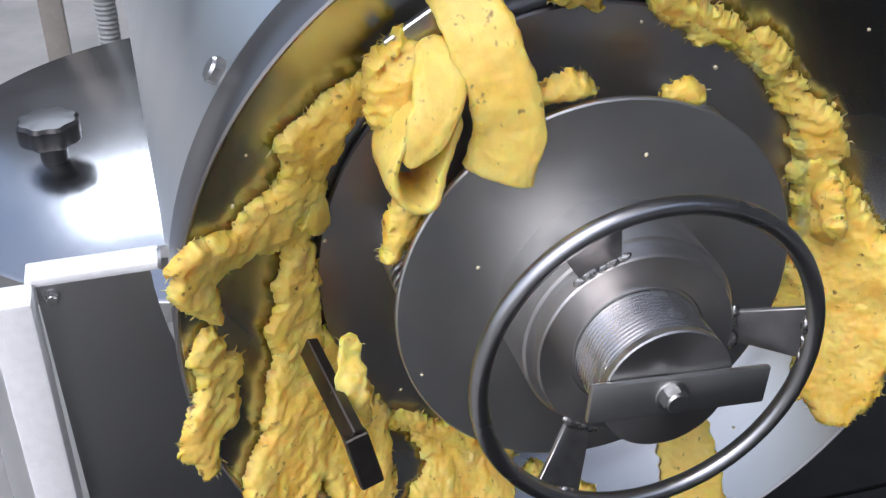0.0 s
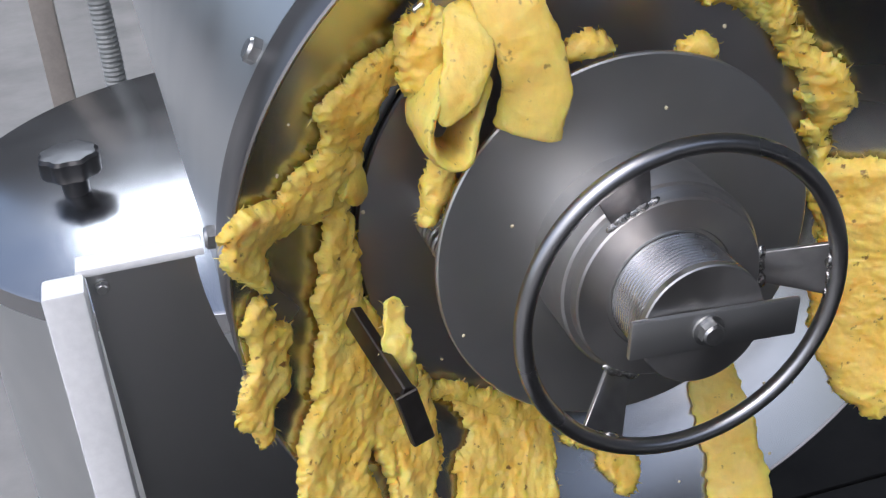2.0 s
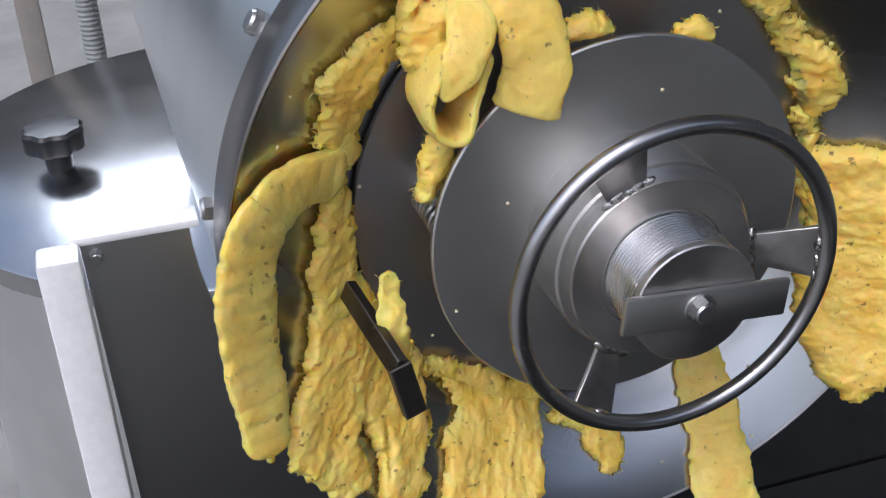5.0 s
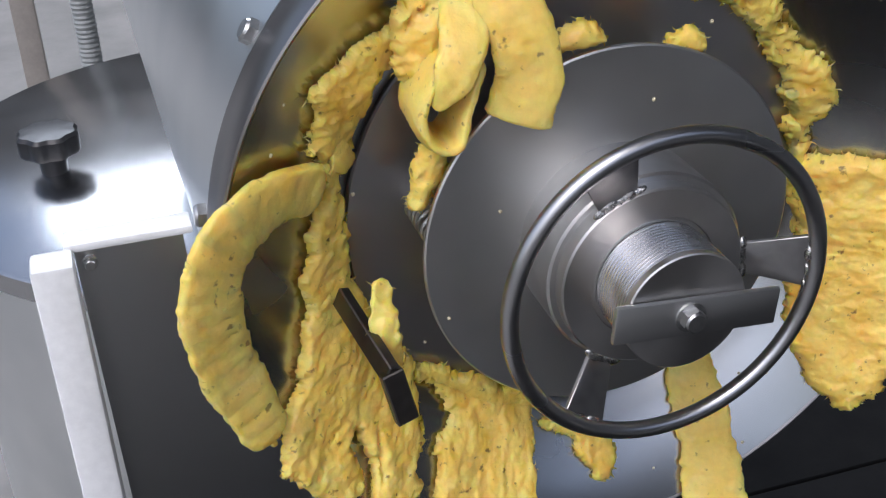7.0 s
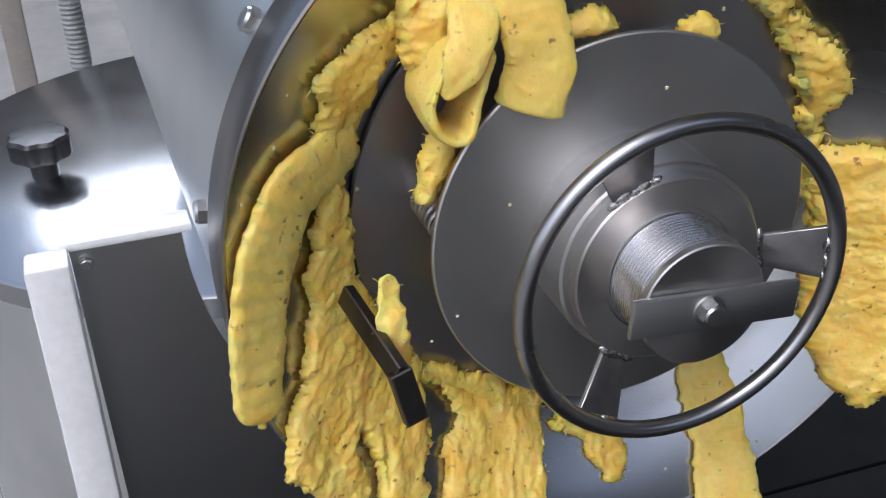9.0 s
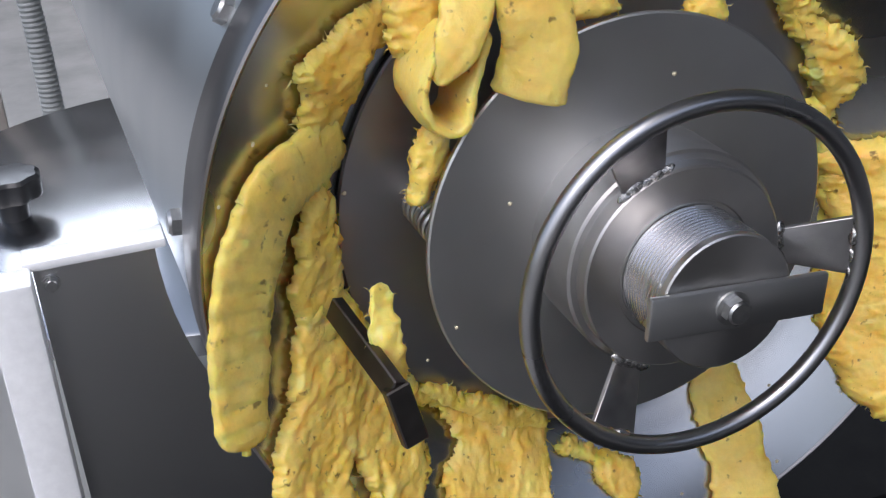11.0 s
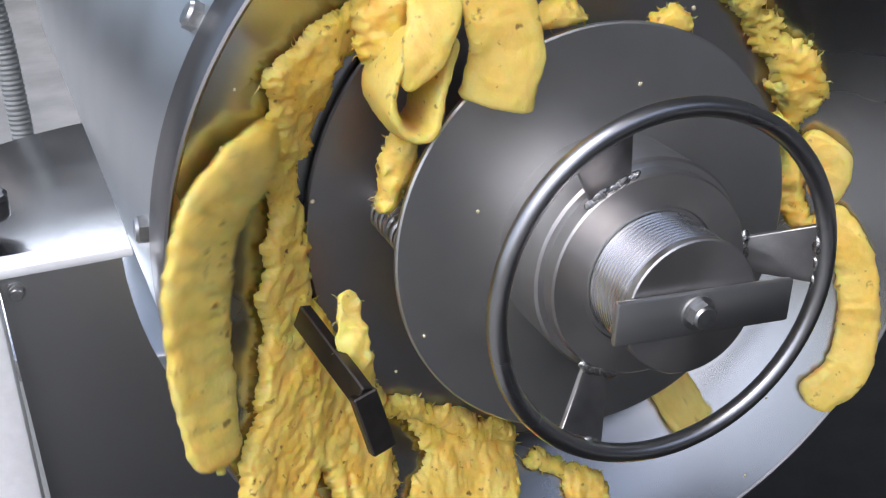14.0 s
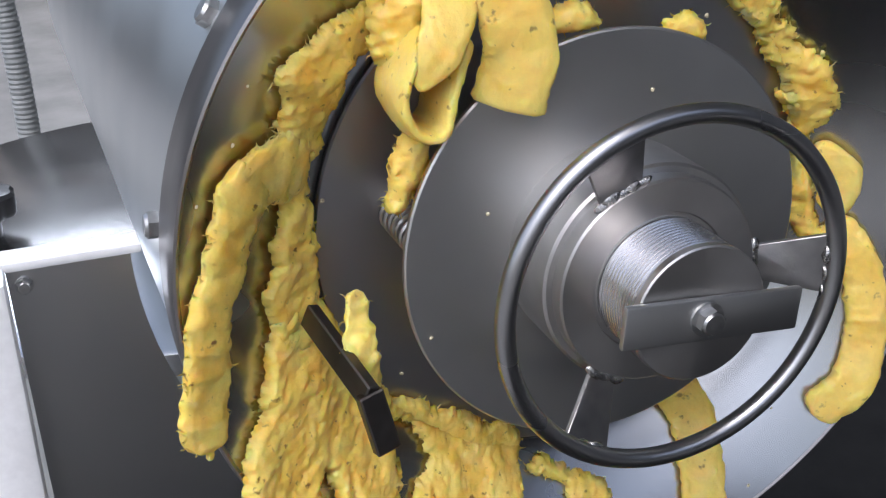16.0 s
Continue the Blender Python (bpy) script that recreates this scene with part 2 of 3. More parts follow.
def pulp_band(ctrl, widths, thick, seed=0, normal=dish_normal, rag=0.25, lump=0.008, fibres=40, taper=(0.35, 0.35), nv=52, step=0.0022, start=0.0, whole=0.0):
    """A lumpy band of pulp with torn, shredded edges along a curve; widths and thickness in metres.
    A piece cut from a longer band says where it starts and how long the whole is, so that its neighbours fit."""
    bm = bmesh.new()
    flow = bm.verts.layers.float_vector.new("flow")
    _, length = smooth_path(ctrl, 8)
    nu = max(12, int(length / step))
    pts, length = smooth_path(ctrl, nu)
    off = Vector((seed * 7.31, seed * 3.17, seed * 5.77))
    rng = random.Random(seed + start)
    total = whole or length
    rings = []
    for i, p in enumerate(pts):
        f = i / (nu - 1)
        t = (pts[min(i + 1, nu - 1)] - pts[max(i - 1, 0)]).normalized()
        nrm = normal(p) if callable(normal) else Vector(normal)
        nrm = (nrm - t * nrm.dot(t)).normalized()
        side = t.cross(nrm)
        s = start + f * length
        k = min(max(s / total, 0.0), 1.0) * (len(widths) - 1)
        j = min(int(k), len(widths) - 2)
        w = widths[j] + (widths[j + 1] - widths[j]) * (k - j)
        end = min(1.0, max(0.0, s) / (taper[0] * w + 1e-6), max(0.0, total - s) / (taper[1] * w + 1e-6))
        end = math.sqrt(max(0.02, 1 - (1 - end) ** 2))

        def torn(row):
            return 1 + rag * sum(g * noise.noise(off + Vector((s * h, row + h, 0))) for g, h in ((0.9, 28), (0.8, 70), (0.6, 170), (0.3, 420)))

        le, re = torn(0), torn(57)
        tk = thick * (1 + 0.12 * noise.noise(off + Vector((s * 14, 77, 0))))
        ring = []
        if whole:  # a cut piece dips into its neighbours at both ends
            dip = min(1.0, min(f, 1 - f) * length / 0.009)
            dip = dip * dip * (3 - 2 * dip)
            tk *= 0.965 + 0.035 * dip
            end *= 0.99 + 0.01 * dip
        for v in range(nv):
            a = 2 * math.pi * v / nv
            ca, sa = math.cos(a), math.sin(a)
            u = math.copysign(abs(ca) ** 0.66, ca) * w / 2 * end * (1 + ((re if ca > 0 else le) - 1) * abs(ca) ** 5)
            h = math.copysign(abs(sa) ** 0.7, sa) * tk / 2 * (0.35 + 0.65 * end)
            c = Vector((s, u, h)) + off
            d = lump * (0.55 * noise.noise(c * 30) + 0.34 * noise.noise(c * 80) + 0.24 * noise.noise(c * 180)) + 0.0010 * noise.noise(c * 330)
            e = lump * 0.4 * noise.noise(c * 110 + Vector((9, 9, 9)))
            ring.append(bm.verts.new(p + side * (u + e) + nrm * (h + d * (1.0 if sa > 0 else 0.4)) + t * e * 0.6))
            ring[-1][flow] = c
        rings.append((ring, t, nrm, side))
    used = set()
    for _ in range(int(fibres * 2.2)):
        i = rng.randrange(2, nu - 2)
        ring, t, nrm, side = rings[i]
        way = rng.choice((-1, 1))
        v = (0 if way > 0 else nv // 2) + rng.choice((-1, 0, 1))
        if (i, v % nv) in used:
            continue
        used.update((i + a, (v + b) % nv) for a in (-1, 0, 1) for b in (-1, 0, 1))
        root = ring[v % nv].co.copy()
        out = (side * way + t * rng.uniform(-0.7, 0.7) + nrm * rng.uniform(-0.5, 0.3)).normalized()
        size, thin = rng.uniform(0.002, 0.006 + 0.03 * max(0, rag - 0.2)), rng.uniform(0.0006, 0.0013)
        bend = t * rng.uniform(-0.4, 0.4) + nrm * rng.uniform(-0.4, 0.1)
        base = (ring[v % nv], ring[(v + 1) % nv], rings[i + 1][0][v % nv])
        at = root + out * size * 0.4 + bend * size * 0.16
        mid = [bm.verts.new(at + (t * math.cos(q) + nrm * math.sin(q)) * thin * 0.8) for q in (0.3, 2.4, 4.5)]
        tip = bm.verts.new(root + out * size + bend * size)
        for q in (*mid, tip):
            q[flow] = ring[v % nv][flow]
        for q in range(3):
            bm.faces.new((base[q], base[q - 2], mid[q - 2], mid[q]))
            bm.faces.new((mid[q], mid[q - 2], tip))
    for (a, *_), (b, *_) in zip(rings, rings[1:]):
        for v in range(nv):
            bm.faces.new((a[v], a[(v + 1) % nv], b[(v + 1) % nv], b[v]))
    bm.faces.new(rings[0][0][::-1])
    bm.faces.new(rings[-1][0])
    return bm


def pulp_sheet(chains, thick, seed=0, holes=(), flat=None, rag=0.007, clump=0.0022, grain=0.0, fibres=30, step=0.0017):
    """Torn pulp lying on the dish, or on an upright plane at y = flat: chains of (x, z, reach) run together,
    with ragged rims, clumps and stray fibres. Closed below."""
    rng = random.Random(seed)
    off = Vector((seed * 4.3, seed * 2.9, seed * 6.1))
    cg, sg = math.cos(radians(grain)), math.sin(radians(grain))

    def reach(x, z, lines):
        best = -1.0
        for line in lines:
            for (ax, az, ar), (bx, bz, br) in zip(line, line[1:]):
                dx, dz = bx - ax, bz - az
                k = min(1.0, max(0.0, ((x - ax) * dx + (z - az) * dz) / (dx * dx + dz * dz)))
                d = ar + (br - ar) * k - math.hypot(x - ax - dx * k, z - az - dz * k)
                w = max(0.0, 0.006 - abs(d - best)) / 0.006
                best = max(best, d) + w * w * 0.0015
        return best

    def inside(x, z):
        f = reach(x, z, chains)
        if f < -0.02:
            return f
        if holes:
            f = min(f, -reach(x, z, holes))
        p = Vector(((x * cg + z * sg) * 0.6, z * cg - x * sg, 0)) + off
        return f + rag * (noise.noise(p * 42) + 0.6 * noise.noise(p * 115) + 0.5 * noise.noise(p * 260) + 0.3 * noise.noise(p * 520))

    pts = [q for line in chains for q in line]
    x0, z0 = min(q[0] - q[2] for q in pts) - 0.012, min(q[1] - q[2] for q in pts) - 0.012
    nx, nz = int((max(q[0] + q[2] for q in pts) + 0.012 - x0) / step), int((max(q[1] + q[2] for q in pts) + 0.012 - z0) / step)
    field = [[inside(x0 + i * step, z0 + k * step) for k in range(nz)] for i in range(nx)]
    cells = [(i, k) for i in range(nx - 1) for k in range(nz - 1) if min(field[i][k], field[i + 1][k], field[i][k + 1], field[i + 1][k + 1]) > 0]
    have, count = set(cells), {}
    for i, k in cells:
        for c in ((i, k), (i + 1, k), (i + 1, k + 1), (i, k + 1)):
            count[c] = count.get(c, 0) + 1
    bm = bmesh.new()
    top, low, rim = {}, {}, []
    for (i, k), n in count.items():
        x, z, f = x0 + i * step, z0 + k * step, field[i][k]
        gx = field[min(i + 1, nx - 1)][k] - field[max(i - 1, 0)][k]
        gz = field[i][min(k + 1, nz - 1)] - field[i][max(k - 1, 0)]
        g = math.hypot(gx, gz) + 1e-9
        if n < 4:
            m = min(f, step * 0.9)
            x, z, f = x - gx / g * m, z - gz / g * m, 0.0
        a = Vector((x, flat if flat is not None else dish_point(0, math.hypot(x, z)).y, z))
        nrm = dish_normal(a) if flat is None else Vector((0, -1, 0))
        if n < 4:
            v = bm.verts.new(a + nrm * thick * rng.uniform(0.15, 0.4))
            top[i, k] = low[i, k] = v
            rim.append((v, Vector((-gx / g, 0, -gz / g)), nrm, (i, k)))
            continue
        e = min(1.0, f / (thick * 0.75))
        h = thick * math.sqrt(1 - (1 - e) ** 2)
        p = Vector(((x * cg + z * sg) * 0.8, z * cg - x * sg, 0)) + off
        pit = noise.voronoi(p * 150)[0][0]
        h = h * (1 + 0.30 * noise.noise(p * 33)) + clump * (0.3 + 0.7 * e) * (0.9 * noise.noise(p * 62) + 0.8 * noise.noise(p * 135) + 0.55 * noise.noise(p * 290) - 0.8 * max(0.0, 0.22 - pit) / 0.22) + 0.0008 * noise.noise(p * 520)
        s = Vector((noise.noise(p * 140 + Vector((7, 0, 0))), 0, noise.noise(p * 140 + Vector((0, 7, 0))))) * 0.0018
        top[i, k] = bm.verts.new(a + nrm * max(h, thick * 0.2) + s)
        low[i, k] = bm.verts.new(a + nrm * 0.0006)
    for i, k in cells:
        q = ((i, k), (i, k + 1), (i + 1, k + 1), (i + 1, k))
        bm.faces.new([top[c] for c in q])
        if any(top[c] is not low[c] for c in q):
            bm.faces.new([low[c] for c in reversed(q)])
    rng.shuffle(rim)
    for v, out, nrm, c in rim[:fibres // 2]:
        way = (out + Vector((rng.uniform(-.6, .6), 0, rng.uniform(-.6, .6))) + nrm * rng.uniform(-0.2, 0.5)).normalized()
        size, thin = rng.uniform(0.003, 0.008), rng.uniform(0.0004, 0.0011)
        side = way.cross(nrm).normalized()
        at = v.co - way * 0.002
        root = [bm.verts.new(at + side * thin), bm.verts.new(at - side * thin), bm.verts.new(at + nrm * thin * 1.5)]
        mid = at + way * size * 0.6 + side * size * rng.uniform(-0.15, 0.15)
        ring = [bm.verts.new(mid + (r.co - at) * 0.6) for r in root]
        tip = bm.verts.new(at + way * size + side * size * rng.uniform(-0.3, 0.3))
        bm.faces.new(root)
        for q in range(3):
            bm.faces.new((root[q], root[q - 2], ring[q - 2], ring[q]))
            bm.faces.new((ring[q], ring[q - 2], tip))
    flow = bm.verts.layers.float_vector.new("flow")
    for v in bm.verts:
        v[flow] = v.co + off
    return bm


def torn(name, label, chains, thick, group="pulp round the press", mat=None, **more):
    """One lying sheet of torn pulp, in the press's space."""
    bm = pulp_sheet(chains, thick, **more)
    x, z, _ = chains[0][0]
    y = more["flat"] if "flat" in more else dish_point(0, math.hypot(x, z)).y
    c = Vector((x, y, z))
    bm.transform(Matrix.Translation(-c))
    ob = part(name, bm, mat or PULP, None, label, 80)
    ob.location = c + Vector((0, 0, AXIS))
    return tagged(ob, label, "fruit pulp", group)


def pulp(name, label, ctrl, widths, thick, mat=None, group="pulp round the press", **more):
    """One lying piece of pulp, in the press's space."""
    bm = pulp_band(ctrl, widths, thick, **more)
    c = sum((Vector(q) for q in ctrl), Vector()) / len(ctrl)
    bm.transform(Matrix.Translation(-c))
    ob = part(name, bm, mat or PULP, None, label, 80)
    ob.location = c + Vector((0, 0, AXIS))
    return tagged(ob, label, "fruit pulp", group)

# ---- the setting ----


def slab(name, sx, sy, sz, x, y, z, mat):
    return tagged(part(name, box(sx, sy, sz, Matrix.Translation((x, y, z))), mat), kind="structure")


tagged(slab("floor", 16, 16, 0.1, 0, 2, -0.05, CONCRETE), "pale worn concrete floor with stains", "floor")
# out-of-view walls and half roof, added to block sky and darken reflections
tagged(slab("unseen_wall_back", 8.5, 0.2, 4.75, 1.75, 7.1, 2.375, UNSEEN_DARK), "unseen dark wall, added to darken reflections", "wall")
tagged(slab("unseen_wall_back_top", 8.5, 0.2, 0.6, 1.75, 7.1, 7.05, UNSEEN_DARK), "unseen dark wall strip above the added back lamp", "wall")
tagged(slab("unseen_wall_front", 4.2, 0.2, 3.4, 2.1, -5.1, 1.7, UNSEEN_DARK), "unseen dark wall, added to darken reflections", "wall")
tagged(slab("unseen_wall_right", 0.2, 12.0, 7.3, 4.1, 1.0, 3.65, UNSEEN_DARK), "unseen dark wall, added to keep light off the right", "wall")
tagged(slab("ceiling", 4.7, 12.4, 0.15, 1.85, 1.0, 7.43, UNSEEN_DARK), "unseen half roof, added to block sky from the right", "ceiling")


# ---- the press ----
press = thing("pulp_press", "stainless steel fruit pulp press with handwheel and flared outlet dish", "machine", 0, 0, AXIS)


def build_press():
    shell = part("housing_shell", lathe([(0.329, 0.073), (0.352, 1.20), (0.345, 1.20), (0.322, 0.073)], 160), STEEL_BRIGHT, press,
                 "polished cylindrical housing")
    part("gasket", lathe([(0.3265, 0.065), (0.3265, 0.073), (0.315, 0.073), (0.315, 0.065)], 160), RUBBER, press, "black seal")
    part("outlet_dish", lathe([(0.3275, 0.0015),
                               (0.2185, 0.0727), (0.2160, 0.076), (0.2160, 0.090), (0.2200, 0.092), (0.3275, 0.0075)], 192),
         STEEL_DISH, press, "flared stainless dish round the outlet")
    part("dish_rim", lathe([(0.329, 0.065), (0.3325, 0.060), (0.3325, 0.006), (0.3315, 0.001), (0.3295, 0.000), (0.3277, 0.0015), (0.3277, 0.008), (0.325, 0.024), (0.325, 0.065)], 192),
         STEEL_RIM, press, "satin outer rim of the dish")
    part("inner_barrel", lathe([(0.0, 0.70), (0.216, 0.70), (0.216, 0.090), (0.220, 0.092), (0.220, 0.705), (0.0, 0.705)], 96), STEEL_DARK, press)
    part("back_disc", lathe([(0.0, 0.070), (0.2140, 0.070), (0.2156, 0.072), (0.2156, 0.082), (0.0, 0.082)], 160), STEEL_DARK, press,
         "dull grey outlet disc")
    part("pressure_disc", lathe([(0.0, 0.0), (0.1655, 0.0), (0.167, 0.0012), (0.167, 0.005), (0.1655, 0.006), (0.0, 0.006)], 160), STEEL_DISC, press,
         "satin round pressure disc")
    part("core", lathe([(0.0, 0.006), (0.060, 0.006), (0.060, 0.070), (0.0, 0.070)], 64), STEEL_DARK, press)
    # springs between the two discs
    for a in (171, 51, -69):
        c = Vector((0.150 * math.cos(radians(a)), 0, 0.150 * math.sin(radians(a))))
        pts = [c + Vector((0.014 * math.cos(k * 0.35), 0.006 + 0.064 * k / 126, 0.014 * math.sin(k * 0.35))) for k in range(127)]
        part("spring", tube(pts, 0.0024, 8), ZINC, press, "steel compression spring")
    # hub
    part("flange_collar", lathe([(0.0, 0.0), (0.085, 0.0), (0.085, -0.060), (0.083, -0.062), (0.0, -0.062)], 128), STEEL_TURNED, press)
    part("wheel_hub", lathe([(0.0, -0.062), (0.0785, -0.062), (0.0785, -0.0745), (0.077, -0.076), (0.054, -0.076), (0.053, -0.074), (0.0, -0.074)], 128),
         STEEL_TURNED, press)
    prof = [(0.030, -0.0772), (0.0498, -0.0772)]
    y = -0.0776
    while y > -0.1225:
        prof += [(0.0500, y), (0.0502, y - 0.0005), (0.0500, y - 0.0010), (0.0476, y - 0.0021), (0.0473, y - 0.0024), (0.0476, y - 0.0027)]
        y -= 0.0038
    prof += [(0.0500, y), (0.030, y)]
    spindle = part("spindle", lathe([(0.0, -0.070), (0.0502, -0.070), (0.0502, -0.0766), (0.044, -0.0770), (0.044, y - 0.0004), (0.0502, y - 0.0005), (0.0502, -0.1290), (0.0490, -0.1300),
                                     (0.0, -0.1300)], 128), STEEL_TURNED, press, "turned steel spindle end")
    part("thread", lathe(prof, 128), STEEL_THREAD, spindle, "bright cut screw thread", 25)
    bar = part("lock_bar", box(0.138, 0.006, 0.032, pose(0.007, -0.1335, -0.002, 0, 4.5, 0), 0.002), STEEL_DISC, press, "flat locking bar")
    b = hexbolt(0.017, 0.009, 0.0125)
    b.transform(pose(0.0, -0.1365, 0.0, 0, 12, 0))
    part("bolt", b, ZINC, bar, "hexagon bolt")
    # handwheel
    wheel = part("handwheel", tube([(0.0012 + 0.1318 * math.cos(2 * math.pi * k / 128), -0.099, 0.1318 * math.sin(2 * math.pi * k / 128)) for k in range(128)],
                                   0.0072, 20, True), STEEL_BAR, press, "round bar handwheel rim")
    for a, w0, w1 in ((0, 0.013, 0.024), (114, 0.017, 0.024), (-121, 0.011, 0.020)):
        sp = bmesh.new()
        th = 0.0025
        for s in (1, -1):
            for r, y, w in ((0.078, -0.070, w0), (0.130, -0.096, w1)):
                for e in (1, -1):
                    sp.verts.new((r, y + s * th * 0.9, e * w))
        sp.verts.ensure_lookup_table()
        v = sp.verts
        for q in ((0, 1, 3, 2), (4, 5, 7, 6), (0, 1, 5, 4), (2, 3, 7, 6), (0, 2, 6, 4), (1, 3, 7, 5)):
            sp.faces.new([v[k] for k in q])
        bmesh.ops.recalc_face_normals(sp, faces=sp.faces[:])
        bmesh.ops.bevel(sp, geom=sp.edges[:], offset=0.0005, segments=1, affect="EDGES")
        sp.transform(pose(0, 0, 0, 0, -a, 0))
        spoke = part("spoke", sp, STEEL_SPOKE, wheel, "welded flat spoke")
        rng = random.Random(a)
        for r, y, spots in ((0.0795, -0.0725, 5), (0.127, -0.097, 4)):
            wb = bmesh.new()
            for k in range(spots):
                e = (2 * k / (spots - 1) - 1) * (w0 if r < 0.1 else w1)
                bmesh.ops.create_icosphere(wb, subdivisions=2, radius=rng.uniform(0.0036, 0.0052),
                                           matrix=Matrix.Translation((r + rng.uniform(-.0015, .0015), y - 0.001, e)) @ Matrix.Diagonal((0.9, 0.6, 1.7, 1)))
            for v in wb.verts:
                v.co *= 1 + 0.025 * noise.noise(v.co * 260)
            wb.transform(pose(0, 0, 0, 0, -a, 0))
            part("weld", wb, WELD, spoke, "bright weld bead", 80)
    # bolts in the housing
    for a, y in ((145.7, 0.088), (174, 0.092), (118, 0.125), (-150, 0.135)):
        b = hexbolt(0.019, 0.012, 0.0)
        b.transform(pose(0, 0, 0, 0, -a, 0) @ Matrix.Translation((0.327, y, 0)) @ pose(0, 0, 0, 0, 0, 90))
        part("bolt", b, ZINC, shell, "hexagon bolt")
    # scraper
    sc = bmesh.new()
    for a, b in ((Vector((-0.231, 0.035, -0.033)), Vector((-0.213, -0.053, -0.058))), (Vector((-0.213, -0.053, -0.056)), Vector((-0.2035, -0.058, -0.100)))):
        t = (b - a).normalized()
        n = (Vector((0.25, -1, -0.3)) - t * t.dot(Vector((0.25, -1, -0.3)))).normalized()
        m = Matrix((t, n, t.cross(n))).transposed().to_4x4()
        m.translation = (a + b) / 2
        box((b - a).length + 0.003, 0.010, 0.019, m, 0.0012, 1, sc)
    part("scraper_bar", sc, STEEL_BLACK, press, "dark bent scraper bar")
    stub = box(0.046, 0.008, 0.020, pose(-0.139, 0.026, 0.224, 0, -31, 0), 0.0012, 1)
    part("scraper_bar", stub, STEEL, press, "bright flat scraper stub")


build_press()


def build_stand():
    stand = thing("press_stand", "stainless sheet stand with pale corner post below the press", "machine stand", -0.1, 0.16, 0)
    base = Vector((-0.1, 0.16, 0))

    def put(name, bm, mat, label=""):
        bm.transform(Matrix.Translation(-base))
        return part(name, bm, mat, stand, label)

    # front panel with a round cut-out for the housing
    pn = bmesh.new()
    n, R = 48, 0.346
    top, bottom, x0, x1 = AXIS - 0.006, 0.12, -0.44, 0.352
    for yy in (0.150, 0.153):
        arc = [pn.verts.new((-R * math.cos(math.pi * k / n), yy, top - R * math.sin(math.pi * k / n))) for k in range(n + 1)]
        out = [pn.verts.new((x0 + (x1 - x0) * k / n, yy, top if k in (0, n) else bottom)) for k in range(n + 1)]
        out[0].co.z = out[n].co.z = top
        for k in range(n // 2 + 2, n + 1):  # only a narrow flange on the far side
            out[k].co = Vector((0, yy, top)) + (arc[k].co - Vector((0, yy, top))) * 1.06
        for k in range(n):
            pn.faces.new((arc[k], arc[k + 1], out[k + 1], out[k]))
    put("front_panel", pn, STEEL_PANEL, "dark brushed sheet panel")
    put("rail", box(0.110, 0.030, 0.008, Matrix.Translation((-0.392, 0.161, AXIS - 0.005)), 0.002), WHITE, "pale top edge")
    put("post", box(0.036, 0.036, 1.0, Matrix.Translation((-0.458, 0.130, 0.497)), 0.004), WHITE, "pale square corner post")
    b = hexbolt(0.010, 0.006, 0.007)
    b.transform(Matrix.Translation((-0.428, 0.150, AXIS - 0.022)))
    put("bolt", b, ZINC, "small bolt")


build_stand()


def build_tank():
    x, y, z, R = -0.19, 1.124, 0.65, 0.527
    tank = thing("storage_tank", "round stainless tank with flat lid and black knob", "tank", x, y, 0)
    up = pose(0, 0, 0, -90)
    body = lathe([(0.0, 0.0), (R - 0.02, 0.0), (R - 0.02, -(z - 0.03)), (R - 0.024, -(z - 0.03)), (R - 0.024, -0.01), (0.0, -0.01)], 128)
    body.transform(pose(0, 0, 0, -90))
    part("tank_body", body, STEEL_BRIGHT, tank, "polished cylindrical tank wall")
    lid = lathe([(0.0, 0.0), (R - 0.006, 0.0), (R, 0.004), (R, 0.035), (R - 0.004, 0.035), (R - 0.004, 0.006), (0.0, 0.004)], 160)
    lid.transform(Matrix.Translation((0, 0, z)) @ pose(0, 0, 0, -90))
    lid = part("lid", lid, STEEL_LID, tank, "shiny flat lid")
    kx, ky = -0.308, -0.03
    kb = bmesh.new()
    n = 96
    prof = [(0.0, 0.055), (0.40, 0.055), (0.90, 0.052), (1.0, 0.046), (1.0, 0.020), (0.92, 0.014), (0.45, 0.014), (0.42, -0.022), (0.0, -0.022)]
    rings = []
    for r, zz in prof:
        ring = []
        for k in range(n):
            a = 2 * math.pi * k / n
            rr = 0.052 * r * (1 - (0.10 * (0.5 + 0.5 * math.cos(8 * a)) if r > 0.5 else 0))
            ring.append(kb.verts.new((rr * math.cos(a), rr * math.sin(a), zz)))
        rings.append(ring)
    for a, b in zip(rings, rings[1:]):
        for k in range(n):
            kb.faces.new((a[k], b[k], b[(k + 1) % n], a[(k + 1) % n]))
    bmesh.ops.remove_doubles(kb, verts=kb.verts[:], dist=1e-6)
    kb.transform(Matrix.Translation((kx, ky, z + 0.022)))
    part("knob", kb, PLASTIC, lid, "black lobed plastic knob")


build_tank()


